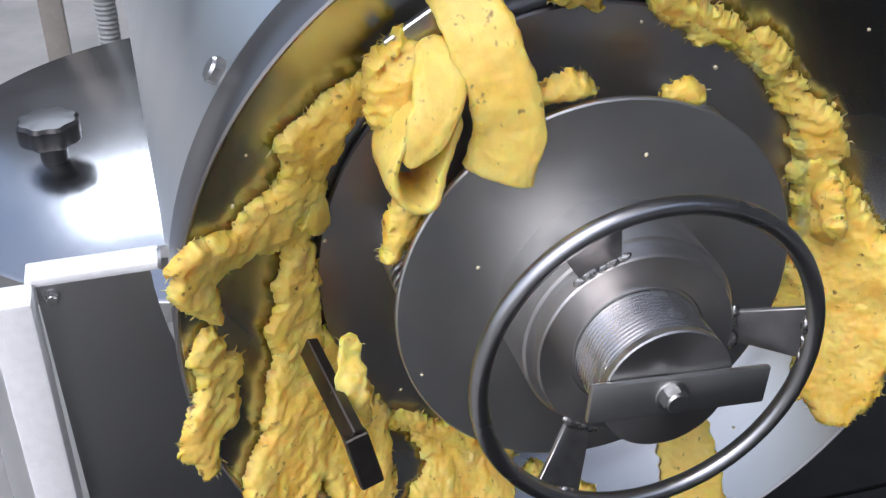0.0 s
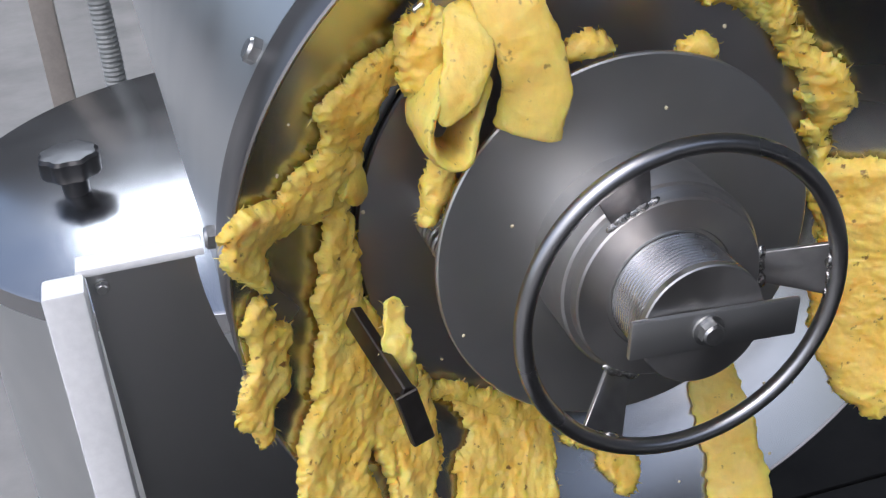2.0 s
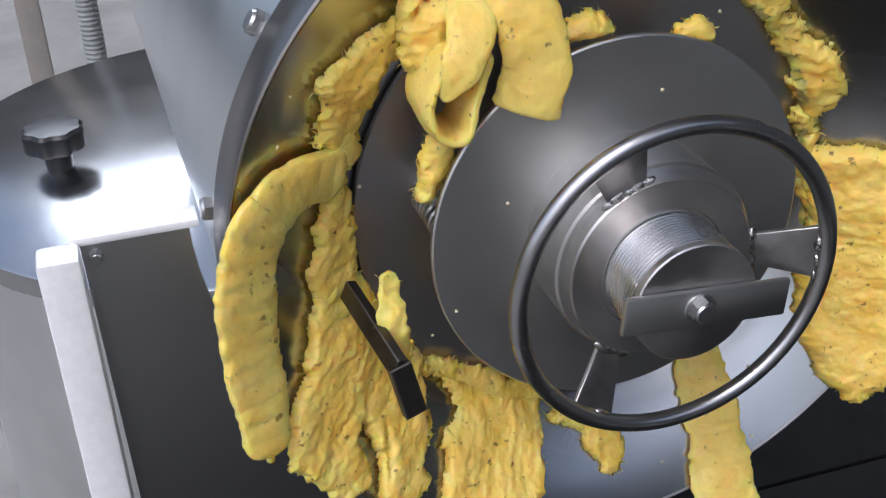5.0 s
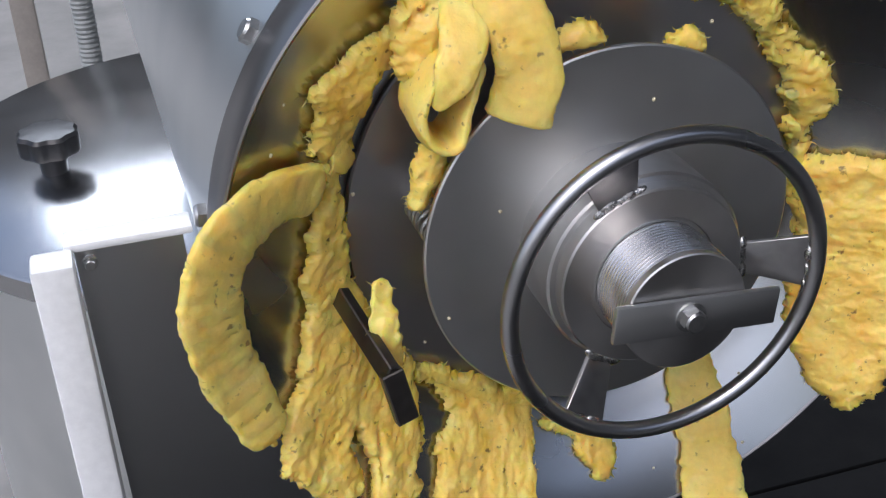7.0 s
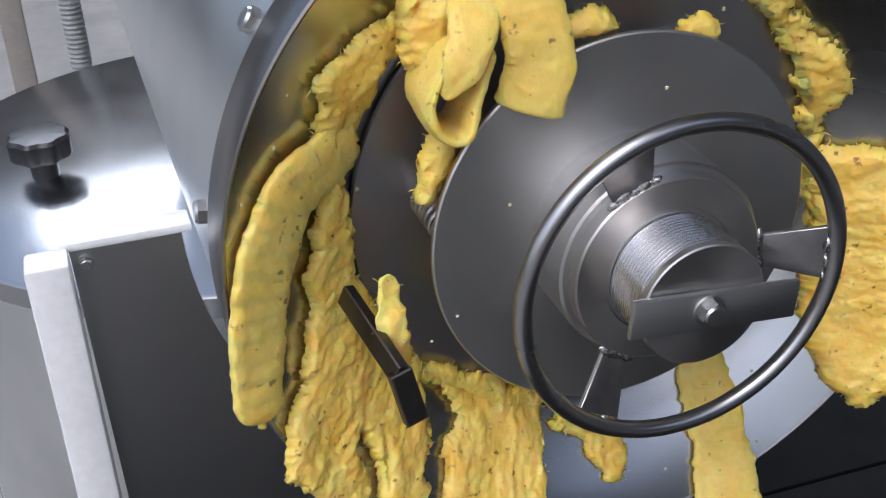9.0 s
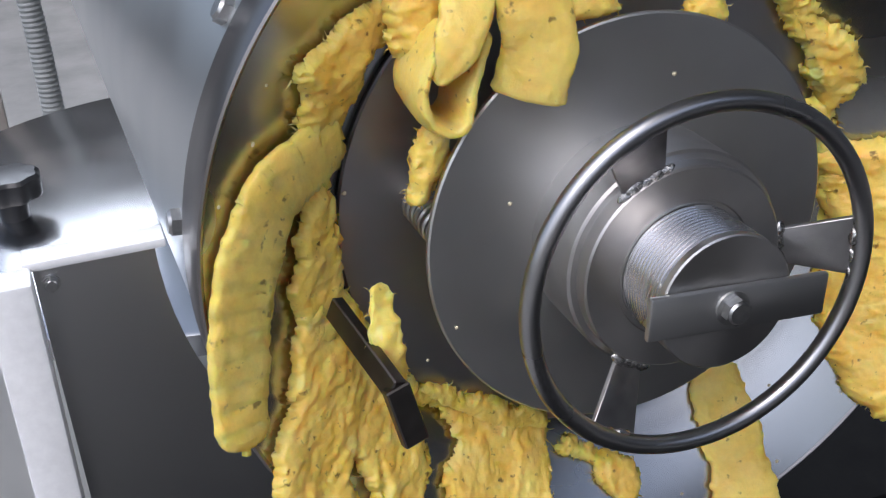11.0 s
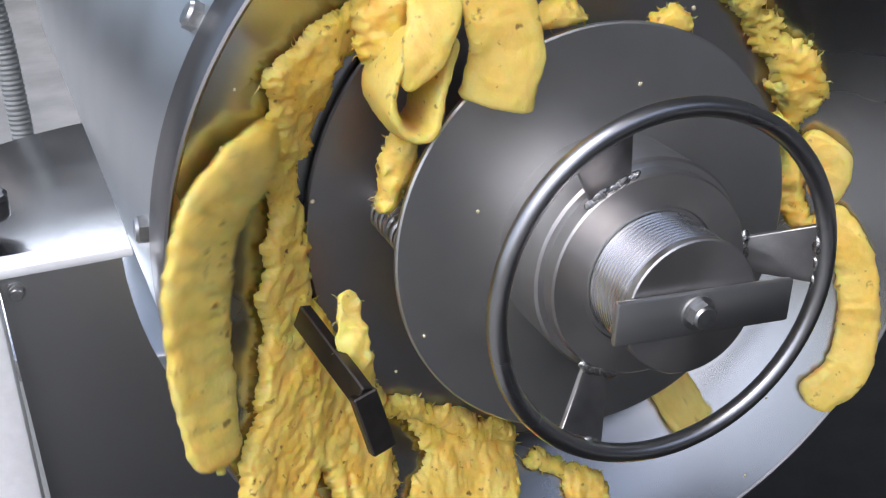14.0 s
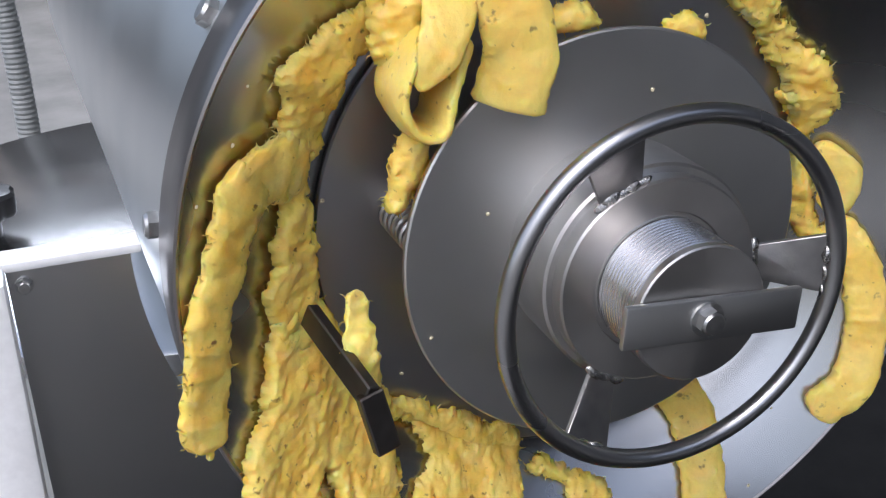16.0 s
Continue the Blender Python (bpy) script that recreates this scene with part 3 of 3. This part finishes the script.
def build_behind():
    st = thing("background_stand", "beige painted square-tube stand", "stand", -0.60, 2.9, 0)
    part("post", box(0.07, 0.07, 1.1, Matrix.Translation((0, 0, 0.55)), 0.004), BEIGE, st)
    part("rail", box(0.6, 0.05, 0.06, Matrix.Translation((0.25, 0.0, 0.86)), 0.004), BEIGE, st)
    pts, _ = smooth_path([(-0.44, 2.3, 0.02), (-0.42, 2.3, 0.5), (-0.45, 2.3, 0.9), (-0.6, 2.25, 1.2), (-0.9, 2.2, 1.35)], 520)
    hose = tube([p - Vector((-0.44, 2.3, 0)) for p in pts], 0.028, 20, False, 0.0016, 0.013)
    ob = part("flexible_hose", hose, HOSE, None, "grey corrugated flexible hose")
    ob.location = (-0.44, 2.3, 0)
    tagged(ob, "grey corrugated flexible hose", "hose")
    # mats reach far beyond the view so that the steel mirrors black
    for y0, y1 in ((-2.2, 0.607), (0.615, 1.9)):
        mat = part("floor_mat", box(3.4, y1 - y0, 0.012, Matrix.Translation((0, 0, 0.006)), 0.003), BLACK)
        mat.location = (1.05, (y0 + y1) / 2, 0.002)
        tagged(mat, "black floor mat, extended out of view to darken reflections", "floor mat", "floor mats")


build_behind()

# ---- pulp that stays ----
D = dish_point


def path(lift, *pairs):
    """Points on the dish from (angle, radius) pairs."""
    return [D(a, r, lift) for a, r in pairs]


# round the left of the outlet disc
torn("pulp_ring", "ragged yellow pulp clinging round the outlet disc",
     [[(-.168, .181, .016), (-.197, .167, .023), (-.216, .149, .025), (-.223, .125, .021), (-.228, .101, .018)]], .015, seed=1, grain=50, fibres=70)
torn("pulp_strip", "narrow shredded yellow pulp strip beside the disc",
     [[(-.230, .085, .011), (-.233, .060, .013), (-.234, .036, .015), (-.240, .016, .018), (-.241, -.016, .022), (-.239, -.049, .024)]], .014, seed=21, grain=85, fibres=60)
torn("pulp_lump", "fluffy lump of yellow pulp hanging before the disc",
     [[(-.145, .207, .017), (-.156, .187, .020), (-.160, .165, .017), (-.163, .145, .008)], [(-.172, .205, .008), (-.150, .218, .010)]], .026, seed=9, flat=.034, grain=70, fibres=60)
# low in the dish: a torn mass that flows outwards, with steel showing through its gaps
GAP_A = [(-.151, -.179, .009), (-.155, -.199, .011), (-.160, -.211, .008)]
GAP_B = [(-.234, -.174, .007), (-.228, -.198, .006), (-.229, -.215, .005)]
torn("pulp_mass", "wet yellow pulp mass with torn gaps low in the dish",
     [[(-.245, -.042, .018), (-.247, -.093, .032), (-.253, -.131, .042), (-.257, -.160, .045), (-.248, -.190, .032)],
      [(-.226, -.060, .019), (-.216, -.090, .024), (-.198, -.133, .031), (-.190, -.168, .026), (-.194, -.200, .022), (-.203, -.229, .024)]],
     .014, seed=2, holes=[GAP_A, GAP_B], grain=65, fibres=90, group="pulp masses in the dish")
torn("pulp_mass", "broad yellow pulp mass flowing down from the disc",
     [[(-.158, -.148, .012), (-.123, -.180, .022), (-.100, -.198, .028), (-.113, -.232, .042), (-.123, -.270, .045)],
      [(-.099, -.195, .018), (-.066, -.211, .022), (-.072, -.243, .023), (-.078, -.283, .024)]],
     .013, seed=25, holes=[GAP_A], grain=75, fibres=70, group="pulp masses in the dish")
torn("pulp_scrap", "small torn orange scrap of pulp on the steel",
     [[(-.031, -.234, .005), (-.005, -.252, .010), (.011, -.269, .018), (.011, -.287, .008)]], .012, seed=4, grain=40, fibres=40)
# on the pressure disc
torn("pulp_lump", "shredded yellow pulp beside the spring",
     [[(-.150, .092, .013), (-.157, .070, .014), (-.166, .050, .008)]], .020, seed=10, flat=.026, grain=60, fibres=60, rag=.006)
torn("pulp_lump", "small yellow pulp lump on the disc edge", [[(-.056, .171, .008), (-.029, .173, .010), (-.007, .169, .005)]], .018, seed=11, flat=.022, fibres=30, rag=.005)
torn("pulp_lump", "small yellow pulp lump on the disc edge", [[(.052, .158, .006), (.068, .159, .009), (.077, .153, .006)]], .016, seed=12, flat=.022, fibres=20, rag=.005)
pulp("pulp_peel", "thin yellow peel caught on the scraper bar", [Vector((-.203, .004, -.003)), Vector((-.207, -.018, -.040)), Vector((-.199, -.014, -.068)), Vector((-.193, .012, -.105))],
     [.014, .026, .012, .006], .008, mat=PULP_SMOOTH, seed=13, rag=.14, fibres=8)
pulp("pulp_slice", "broad smooth slab of yellow pulp folded over the disc", [Vector((-.117, .040, .275)), Vector((-.101, -.006, .226)), Vector((-.090, -.018, .190)), Vector((-.085, -.018, .160)), Vector((-.092, -.012, .122))],
     [.046, .048, .049, .051, .053], .014, mat=PULP_SMOOTH, seed=14, rag=.07, fibres=0, lump=.0035, normal=(-.45, -1, .35), taper=(.3, .08))


def build_loop():
    """A strip of pulp hanging down and rolled up at its lower end; the open side of the roll looks out of the dish."""
    ring = [(-.134, .170), (-.148, .178), (-.161, .163), (-.169, .141), (-.163, .119), (-.149, .110), (-.139, .116), (-.135, .135), (-.127, .156), (-.119, .176)]
    c = Vector((-.150, 0, .140))

    def outward(p):
        return Vector((p.x - c.x, 0.0, p.z - c.z)).normalized()

    pulp("pulp_roll", "strip of yellow pulp curled into an open roll", [Vector((x, .006, z)) for x, z in ring], [.050, .058, .062, .062, .062, .062, .062, .058, .056, .05],
         .0105, mat=PULP_SMOOTH, seed=15, normal=outward, rag=.05, fibres=0, lump=.0022, taper=(.1, .1))
    pulp("pulp_fold", "smooth yellow pulp strip hanging over the roll", [Vector((-.128, .020, .222)), Vector((-.133, -.012, .197)), Vector((-.145, -.023, .170)), Vector((-.159, -.020, .146))],
         [.028, .038, .034, .010], .012, mat=PULP_SMOOTH, seed=16, normal=(-.2, -1, .3), rag=.08, fibres=0, lump=.003, taper=(.3, .5))


build_loop()
# upper right of the outlet disc
torn("pulp_ring", "ragged yellow pulp on the upper edge of the disc",
     [[(.068, .215, .013), (.108, .190, .018), (.140, .170, .014), (.163, .151, .014), (.183, .121, .015), (.210, .091, .022), (.224, .057, .018), (.219, .030, .008)]],
     .016, seed=7, grain=-45, fibres=110, rag=.008)
torn("pulp_scrap", "small torn scrap of yellow pulp above the disc", [[(-.014, .236, .011), (.011, .219, .009)]], .014, seed=17, fibres=30)
torn("pulp_lump", "torn tuft of yellow pulp beside the disc", [[(.209, .043, .011), (.221, .017, .013), (.224, -.015, .014), (.230, -.049, .011)]], .016, seed=8, grain=90, fibres=40)


def crumb(p, size, seed, label="tiny pale pulp crumb stuck to the steel"):
    bm = bmesh.new()
    bmesh.ops.create_icosphere(bm, subdivisions=2, radius=size)
    for v in bm.verts:
        v.co = Vector((v.co.x, v.co.y * 0.5, v.co.z)) * (1 + 0.5 * noise.noise(v.co * 300 + Vector((seed, 0, 0))))
    ob = part("pulp_crumb", bm, CRUMB, None, label, 80)
    ob.location = Vector(p) + Vector((0, 0, AXIS))
    ob.rotation_euler = (0, seed * 1.7, 0)
    tagged(ob, label, "fruit pulp", "pulp crumbs")


for k, (p, size) in enumerate((((-.102, -.001, .041), .0026), ((-.207, .069, .042), .0030), (D(158, .300), .0030), ((-.148, -.001, -.052), .0022), ((-.150, .069, -.120), .0022),
                               ((.118, .069, .150), .0030), ((.03, -.001, .118), .0025), (D(166, .318), .0024), (D(150, .306), .0022), (D(300, .318), .0024), (D(308, .270), .0026),
                               (D(312, .286), .0022), (D(283, .300), .0022), ((.050, .069, .196), .0024), (D(40, .290), .0028), (D(34, .300), .0022))):
    crumb(p, size * 0.65, k)

# ---- pulp that moves: bands cut into short stiff pieces ----


def band_frame(ctrl, s):
    """Place and turn at s metres along a path; before its start the way leads back into the barrel, past its end straight on."""
    pts, length = smooth_path(ctrl, 240)
    if s < 0:
        p = pts[0] + Vector((0, -s, 0)) - Vector((pts[0].x, 0, pts[0].z)).normalized() * min(0.008, -s)
        t, q = Vector((0, -1, 0.0)), pts[0]
        n = -Vector((q.x, 0, q.z)).normalized()
        k = max(0.0, 1 + s / 0.06)
        t = (t * (1 - k) + (pts[1] - pts[0]).normalized() * k).normalized()
        n = (n * (1 - k) + dish_normal(q) * k).normalized()
    else:
        f = min(s / length, 1.0) * 239
        j = min(int(f), 238)
        p = pts[j].lerp(pts[j + 1], f - j)
        a, b = max(0, j - 12), min(239, j + 13)
        t = (pts[b] - pts[a]).normalized()
        if s > length:
            p = pts[239] + t * (s - length)
        n = dish_normal(p)
    n = (n - t * n.dot(t)).normalized()
    m = Matrix((t, n.cross(t), n)).transposed().to_4x4()
    m.translation = p
    return m


def between(one, other):
    """The path half way between two."""
    return [a.lerp(b, 0.5) for a, b in zip(smooth_path(one, 14)[0], smooth_path(other, 14)[0])]


def band(label, length, widths, thick, seed, mat, rest, pitch=0.0, lump=0.0045, rag=0.16, sheet=None):
    """A band as a thing, shaped along the path on which it rests, in one stiff piece or, with a pitch, cut into short ones.
    A sheet already shaped at its resting place may stand for the piece."""
    whole = thing("pulp_band", label, "fruit pulp", 0, 0, AXIS, "moving pulp bands")
    count = round(length / pitch) if pitch else 1
    each = length / count
    half = each * 0.78 if pitch else each / 2
    out = []
    for i in range(count):
        mid = (i + 0.5) * each
        ctrl = []
        for k in range(5):
            s = mid + half * (k / 2 - 1)
            at = band_frame(rest, min(max(s, 0.0), 9.9))
            ctrl.append(at.translation + at.col[0].xyz * min(s, 0.0))
        bm = sheet or pulp_band(ctrl, widths, thick, seed=seed, rag=rag, lump=lump, fibres=(0 if mat is PULP_SMOOTH else 3 if pitch else int(length * (220 if rag > .18 else 120))), taper=(0.3, 0.3), nv=48,
                       start=mid - half if pitch else 0.0, whole=length if pitch else 0.0)
        bm.transform(band_frame(rest, mid).inverted())
        out.append((part("pulp_piece", bm, mat, whole, "", 80), mid))
    return out


def run_band(pieces, steps):
    """Steps: seconds, path, how far the band has slid on along it, drop in metres."""
    for ob, s in pieces:
        rows = []
        for t, ctrl, slid, drop in steps:
            m = band_frame(ctrl, s + slid)
            m.translation.z = max(m.translation.z - drop, 0.03 + 0.1 * (s % 0.07) - AXIS)
            rows.append((t, m))
        walk(ob, rows)


def fall(t, ctrl, slid, floor_drop=1.4):
    """Free fall from rest at t."""
    return [(t, ctrl, slid, 0.0), (t + 0.1, ctrl, slid, 0.05), (t + 0.2, ctrl, slid, 0.20), (t + 0.3, ctrl, slid, 0.44), (t + 0.5, ctrl, slid, floor_drop), (16.0, ctrl, slid, floor_drop)]


def hidden(t, ctrl, length):
    return [(0.0, ctrl, -length, 0.0), (t, ctrl, -length, 0.0)]


ROUTE_A1 = path(.016, (146, .262), (156, .270), (163, .290), (168, .330))
ROUTE_A2 = path(.012, (170, .314), (178, .306), (186, .314), (194, .330))
ROUTE_OUT = path(.030, (158, .262), (168, .300), (177, .345), (186, .400))
ROUTE_B35 = path(.016, (161, .240), (166, .270), (172, .293), (178, .316), (185, .336), (192, .355), (200, .386))
ROUTE_B37 = path(.014, (162, .238), (165, .276), (171, .297), (179, .309), (188, .320), (196, .335), (205, .358))
ROUTE_B58 = path(.014, (162, .242), (163, .280), (166, .311), (171, .323), (179, .326), (187, .324), (195, .327), (201, .337))
ROUTE_B70 = path(.016, (163, .242), (164, .289), (168, .323), (173, .338), (179, .342), (187, .338), (195, .333), (202, .333))
ROUTE_B71 = path(.045, (158, .240), (167, .296), (172, .335), (179, .372), (186, .380), (195, .370))
ROUTE_B72 = path(.040, (157, .238), (168, .290), (176, .325), (183, .362), (190, .389), (198, .410))
ROUTE_B75 = path(.012, (159, .247), (165, .277), (171, .288), (177, .299), (185, .310), (192, .323), (198, .334))
ROUTE_B142 = path(.022, (155, .258), (157, .301), (163, .319), (169, .326), (176, .327), (184, .324), (192, .325), (201, .331))
ROUTE_B148 = path(.036, (154, .250), (162, .318), (168, .342), (177, .340), (189, .336), (200, .344))
ROUTE_B149 = path(.060, (158, .250), (167, .300), (174, .350), (181, .385), (189, .400))
ROUTE_B150 = path(.060, (160, .250), (172, .310), (179, .365), (187, .420), (192, .46))
ROUTE_C142 = path(.014, (159, .246), (165, .262), (173, .272), (182, .281), (190, .281), (199, .281), (206, .291))
ROUTE_C16 = path(.012, (159, .243), (163, .280), (169, .290), (175, .296), (181, .309), (188, .319), (193, .331), (197, .337))
ROUTE_D0 = path(.012, (20, .232), (6, .242), (352, .255), (336, .284), (320, .316))
ROUTE_E7 = path(.010, (8, .250), (358, .272), (344, .288), (332, .312), (319, .346))
ROUTE_F16 = path(.010, (351, .248), (344, .275), (337, .294), (328, .308), (321, .316), (315, .302))
ROUTE_G7 = path(.009, (302, .218), (298, .253), (295, .290), (290, .350))
ROUTE_H16 = path(.009, (300, .206), (299, .242), (296, .270), (291, .312))
ROUTE_J0 = path(.016, (48, .226), (40, .228), (32, .232), (24, .236))
ROUTE_J1 = path(.030, (322, .250), (318, .290), (314, .320), (310, .350))
ROUTE_K14 = path(.010, (6, .226), (3, .244), (359, .252), (355, .246))


def flush(ctrl, n):
    """How far a band of n metres has slid when its front end lies at the path's end."""
    return smooth_path(ctrl, 60)[1] - n


def motions():
    # torn lump at the left, swept off at 3.2 s
    run_band(BAND_A, [(0, ROUTE_A1, 0, 0), (3.1, ROUTE_A1, 0, 0), (3.2, ROUTE_A1, .02, .01), (3.3, ROUTE_OUT, .08, .08), (3.4, ROUTE_OUT, .16, .26), (3.6, ROUTE_OUT, .16, .9), (3.7, ROUTE_OUT, .16, 1.4), (16, ROUTE_OUT, .16, 1.4)])
    run_band(BAND_A_TAIL, [(0, ROUTE_A2, 0, 0), (3.2, ROUTE_A2, 0, 0), (3.3, ROUTE_A2, .02, .04), (3.4, ROUTE_A2, .06, .22), (3.6, ROUTE_A2, .06, .9), (3.7, ROUTE_A2, .06, 1.4), (16, ROUTE_A2, .06, 1.4)])
    # the long left band: pushed out, sags into a bow, turns over, hangs, is pushed aside and drops
    n = LENGTH_B
    b35, b37, b58, b70, b75, b142 = (flush(q, n) + w for q, w in ((ROUTE_B35, .012), (ROUTE_B37, .005), (ROUTE_B58, 0), (ROUTE_B70, 0), (ROUTE_B75, 0), (ROUTE_B142, 0)))
    run_band(BAND_B, hidden(3.0, ROUTE_B35, n) + [(3.2, ROUTE_B35, -n * .8, 0), (3.3, ROUTE_B35, -n * .35, 0), (3.4, ROUTE_B35, b35, 0), (3.5, ROUTE_B35, b35, 0), (3.7, ROUTE_B37, b37, 0), (4.4, ROUTE_B37, b37, 0), (5.6, ROUTE_B58, b58, 0), (6.4, ROUTE_B58, b58, 0),
                                            (6.9, ROUTE_B70, b70, 0), (7.0, ROUTE_B70, b70, 0), (7.1, ROUTE_B71, 0, 0), (7.2, ROUTE_B72, 0, .02), (7.3, ROUTE_B75, b75, 0), (13.8, ROUTE_B75, b75, 0), (13.9, ROUTE_B75, b75, 0), (14.1, ROUTE_B142, b142, 0),
                                            (14.6, ROUTE_B142, b142, 0), (14.8, ROUTE_B148, b142, 0), (14.9, ROUTE_B148, b142, 0), (15.0, ROUTE_B149, 0, 0), (15.1, ROUTE_B150, .04, .25), (15.2, ROUTE_B150, .07, .7), (15.3, ROUTE_B150, .08, 1.4), (16, ROUTE_B150, .08, 1.4)])
    # the strip that follows it
    n = LENGTH_C
    c142, c16 = flush(ROUTE_C142, n), flush(ROUTE_C16, n)
    run_band(BAND_C, hidden(13.9, ROUTE_C142, n) + [(14.1, ROUTE_C142, -n * .7, 0), (14.3, ROUTE_C142, c142, 0), (14.8, ROUTE_C142, c142, 0), (14.9, ROUTE_C142, c142, 0), (15.1, ROUTE_C16, c16, 0), (16, ROUTE_C16, c16, 0)])
    # right of the disc: a thick mass drops, a band takes its place, drops in turn, and a curl follows
    run_band(BAND_D, [(0, ROUTE_D0, 0, 0)] + fall(0.62, ROUTE_D0, 0))
    n = LENGTH_E
    run_band(BAND_E, hidden(0.7, ROUTE_E7, n) + [(0.8, ROUTE_E7, -n * .8, 0), (0.9, ROUTE_E7, -n * .4, 0), (1.0, ROUTE_E7, -.02, 0), (1.2, ROUTE_E7, 0, 0)] + fall(12.15, ROUTE_E7, 0))
    n = LENGTH_F
    run_band(BAND_F, hidden(12.3, ROUTE_F16, n) + [(12.4, ROUTE_F16, -n * .8, 0), (12.5, ROUTE_F16, -n * .4, 0), (12.6, ROUTE_F16, -.02, 0), (12.8, ROUTE_F16, 0, 0), (16, ROUTE_F16, 0, 0)])
    # the ribbon below the spindle
    run_band(BAND_G, [(0, ROUTE_G7, 0, 0)] + fall(13.8, ROUTE_G7, 0))
    n = LENGTH_H
    run_band(BAND_H, hidden(13.9, ROUTE_H16, n) + [(14.0, ROUTE_H16, -n * .6, 0), (14.1, ROUTE_H16, -.02, 0), (14.2, ROUTE_H16, 0, 0), (16, ROUTE_H16, 0, 0)])
    n = LENGTH_K
    run_band(BAND_K, hidden(12.3, ROUTE_K14, n) + [(12.45, ROUTE_K14, -n * .5, 0), (12.6, ROUTE_K14, 0, 0), (16, ROUTE_K14, 0, 0)])
    # a thin strip that slips down past the wheel
    n = LENGTH_J
    run_band(BAND_J, hidden(2.8, ROUTE_J0, n) + [(3.0, ROUTE_J0, 0, 0), (3.3, ROUTE_J0, 0, .10), (3.4, ROUTE_J1, 0, .02), (3.5, ROUTE_J1, 0, .05), (3.6, ROUTE_J1, .02, .16), (3.8, ROUTE_J1, .02, .8), (4.0, ROUTE_J1, .02, 1.4), (16, ROUTE_J1, .02, 1.4)])


LENGTH_B, LENGTH_C, LENGTH_E, LENGTH_F, LENGTH_H, LENGTH_J, LENGTH_K = .300, .250, .260, .208, .156, .104, .075
SHEET_A = pulp_sheet([[(-.231, .106, .020), (-.260, .084, .025), (-.287, .079, .017), (-.311, .078, .021), (-.319, .062, .014), (-.304, .026, .005)]], .014, seed=31, grain=30, fibres=60)
SHEET_A_TAIL = pulp_sheet([[(-.308, .012, .008), (-.314, -.004, .015), (-.306, -.030, .018), (-.316, -.054, .022), (-.326, -.073, .014), (-.321, -.102, .006)]], .012, seed=36, grain=70, fibres=70)
SHEET_D = pulp_sheet([[(.218, .047, .022), (.239, -.007, .036), (.255, -.055, .046), (.258, -.110, .046), (.252, -.158, .035), (.249, -.184, .020)], [(.214, -.057, .017), (.228, -.098, .030)]],
                     .021, seed=61, grain=80, fibres=90)
SHEET_E = pulp_sheet([[(.233, -.004, .018), (.263, -.027, .042), (.270, -.075, .046), (.262, -.126, .047), (.258, -.170, .046), (.257, -.205, .034), (.255, -.230, .014)]],
                     .021, seed=71, grain=0, fibres=90, rag=.006)
BAND_A = band("torn yellow pulp lump at the dish edge", .130, None, .020, 31, PULP, ROUTE_A1, sheet=SHEET_A)
BAND_A_TAIL = band("ragged yellow pulp tail hanging at the dish edge", .130, None, .018, 36, PULP, ROUTE_A2, sheet=SHEET_A_TAIL)
BAND_B = band("long yellow pulp band pushed out sliding over the dish edge", LENGTH_B, [.044, .050, .055, .055, .052, .040], .015, 41, PULP_SMOOTH, between(ROUTE_B58, ROUTE_B75), .0177, rag=.12, lump=.0026)
BAND_C = band("narrow yellow pulp strip hanging in the dish", LENGTH_C, [.050, .046, .036, .034, .040, .036], .014, 51, PULP, between(ROUTE_C142, ROUTE_C16), .0177, rag=.20)
BAND_D = band("heavy yellow pulp mass at the dish edge", .260, None, .024, 61, PULP, ROUTE_D0, sheet=SHEET_D)
BAND_E = band("thick yellow pulp band lying in the dish", LENGTH_E, None, .021, 71, PULP, ROUTE_E7, sheet=SHEET_E)
BAND_F = band("curled yellow pulp band hooked over the dish edge", LENGTH_F, [.034, .036, .038, .040, .036], .016, 81, PULP_SMOOTH, ROUTE_F16, rag=.12)
BAND_G = band("flat yellow pulp ribbon running down the dish", .182, [.046, .054, .058, .060], .013, 91, PULP_SMOOTH, ROUTE_G7, rag=.14)
BAND_H = band("narrow yellow pulp ribbon running down the dish", LENGTH_H, [.042, .042, .042], .012, 101, PULP_SMOOTH, ROUTE_H16, rag=.1)
BAND_J = band("thin yellow pulp strip slipping down", LENGTH_J, [.022, .024, .022], .010, 111, PULP_SMOOTH, ROUTE_J0, .0173, rag=.1)
BAND_K = band("small yellow pulp curl beside the disc", LENGTH_K, [.026, .034, .030], .016, 121, PULP_SMOOTH, ROUTE_K14, rag=.1)
motions()
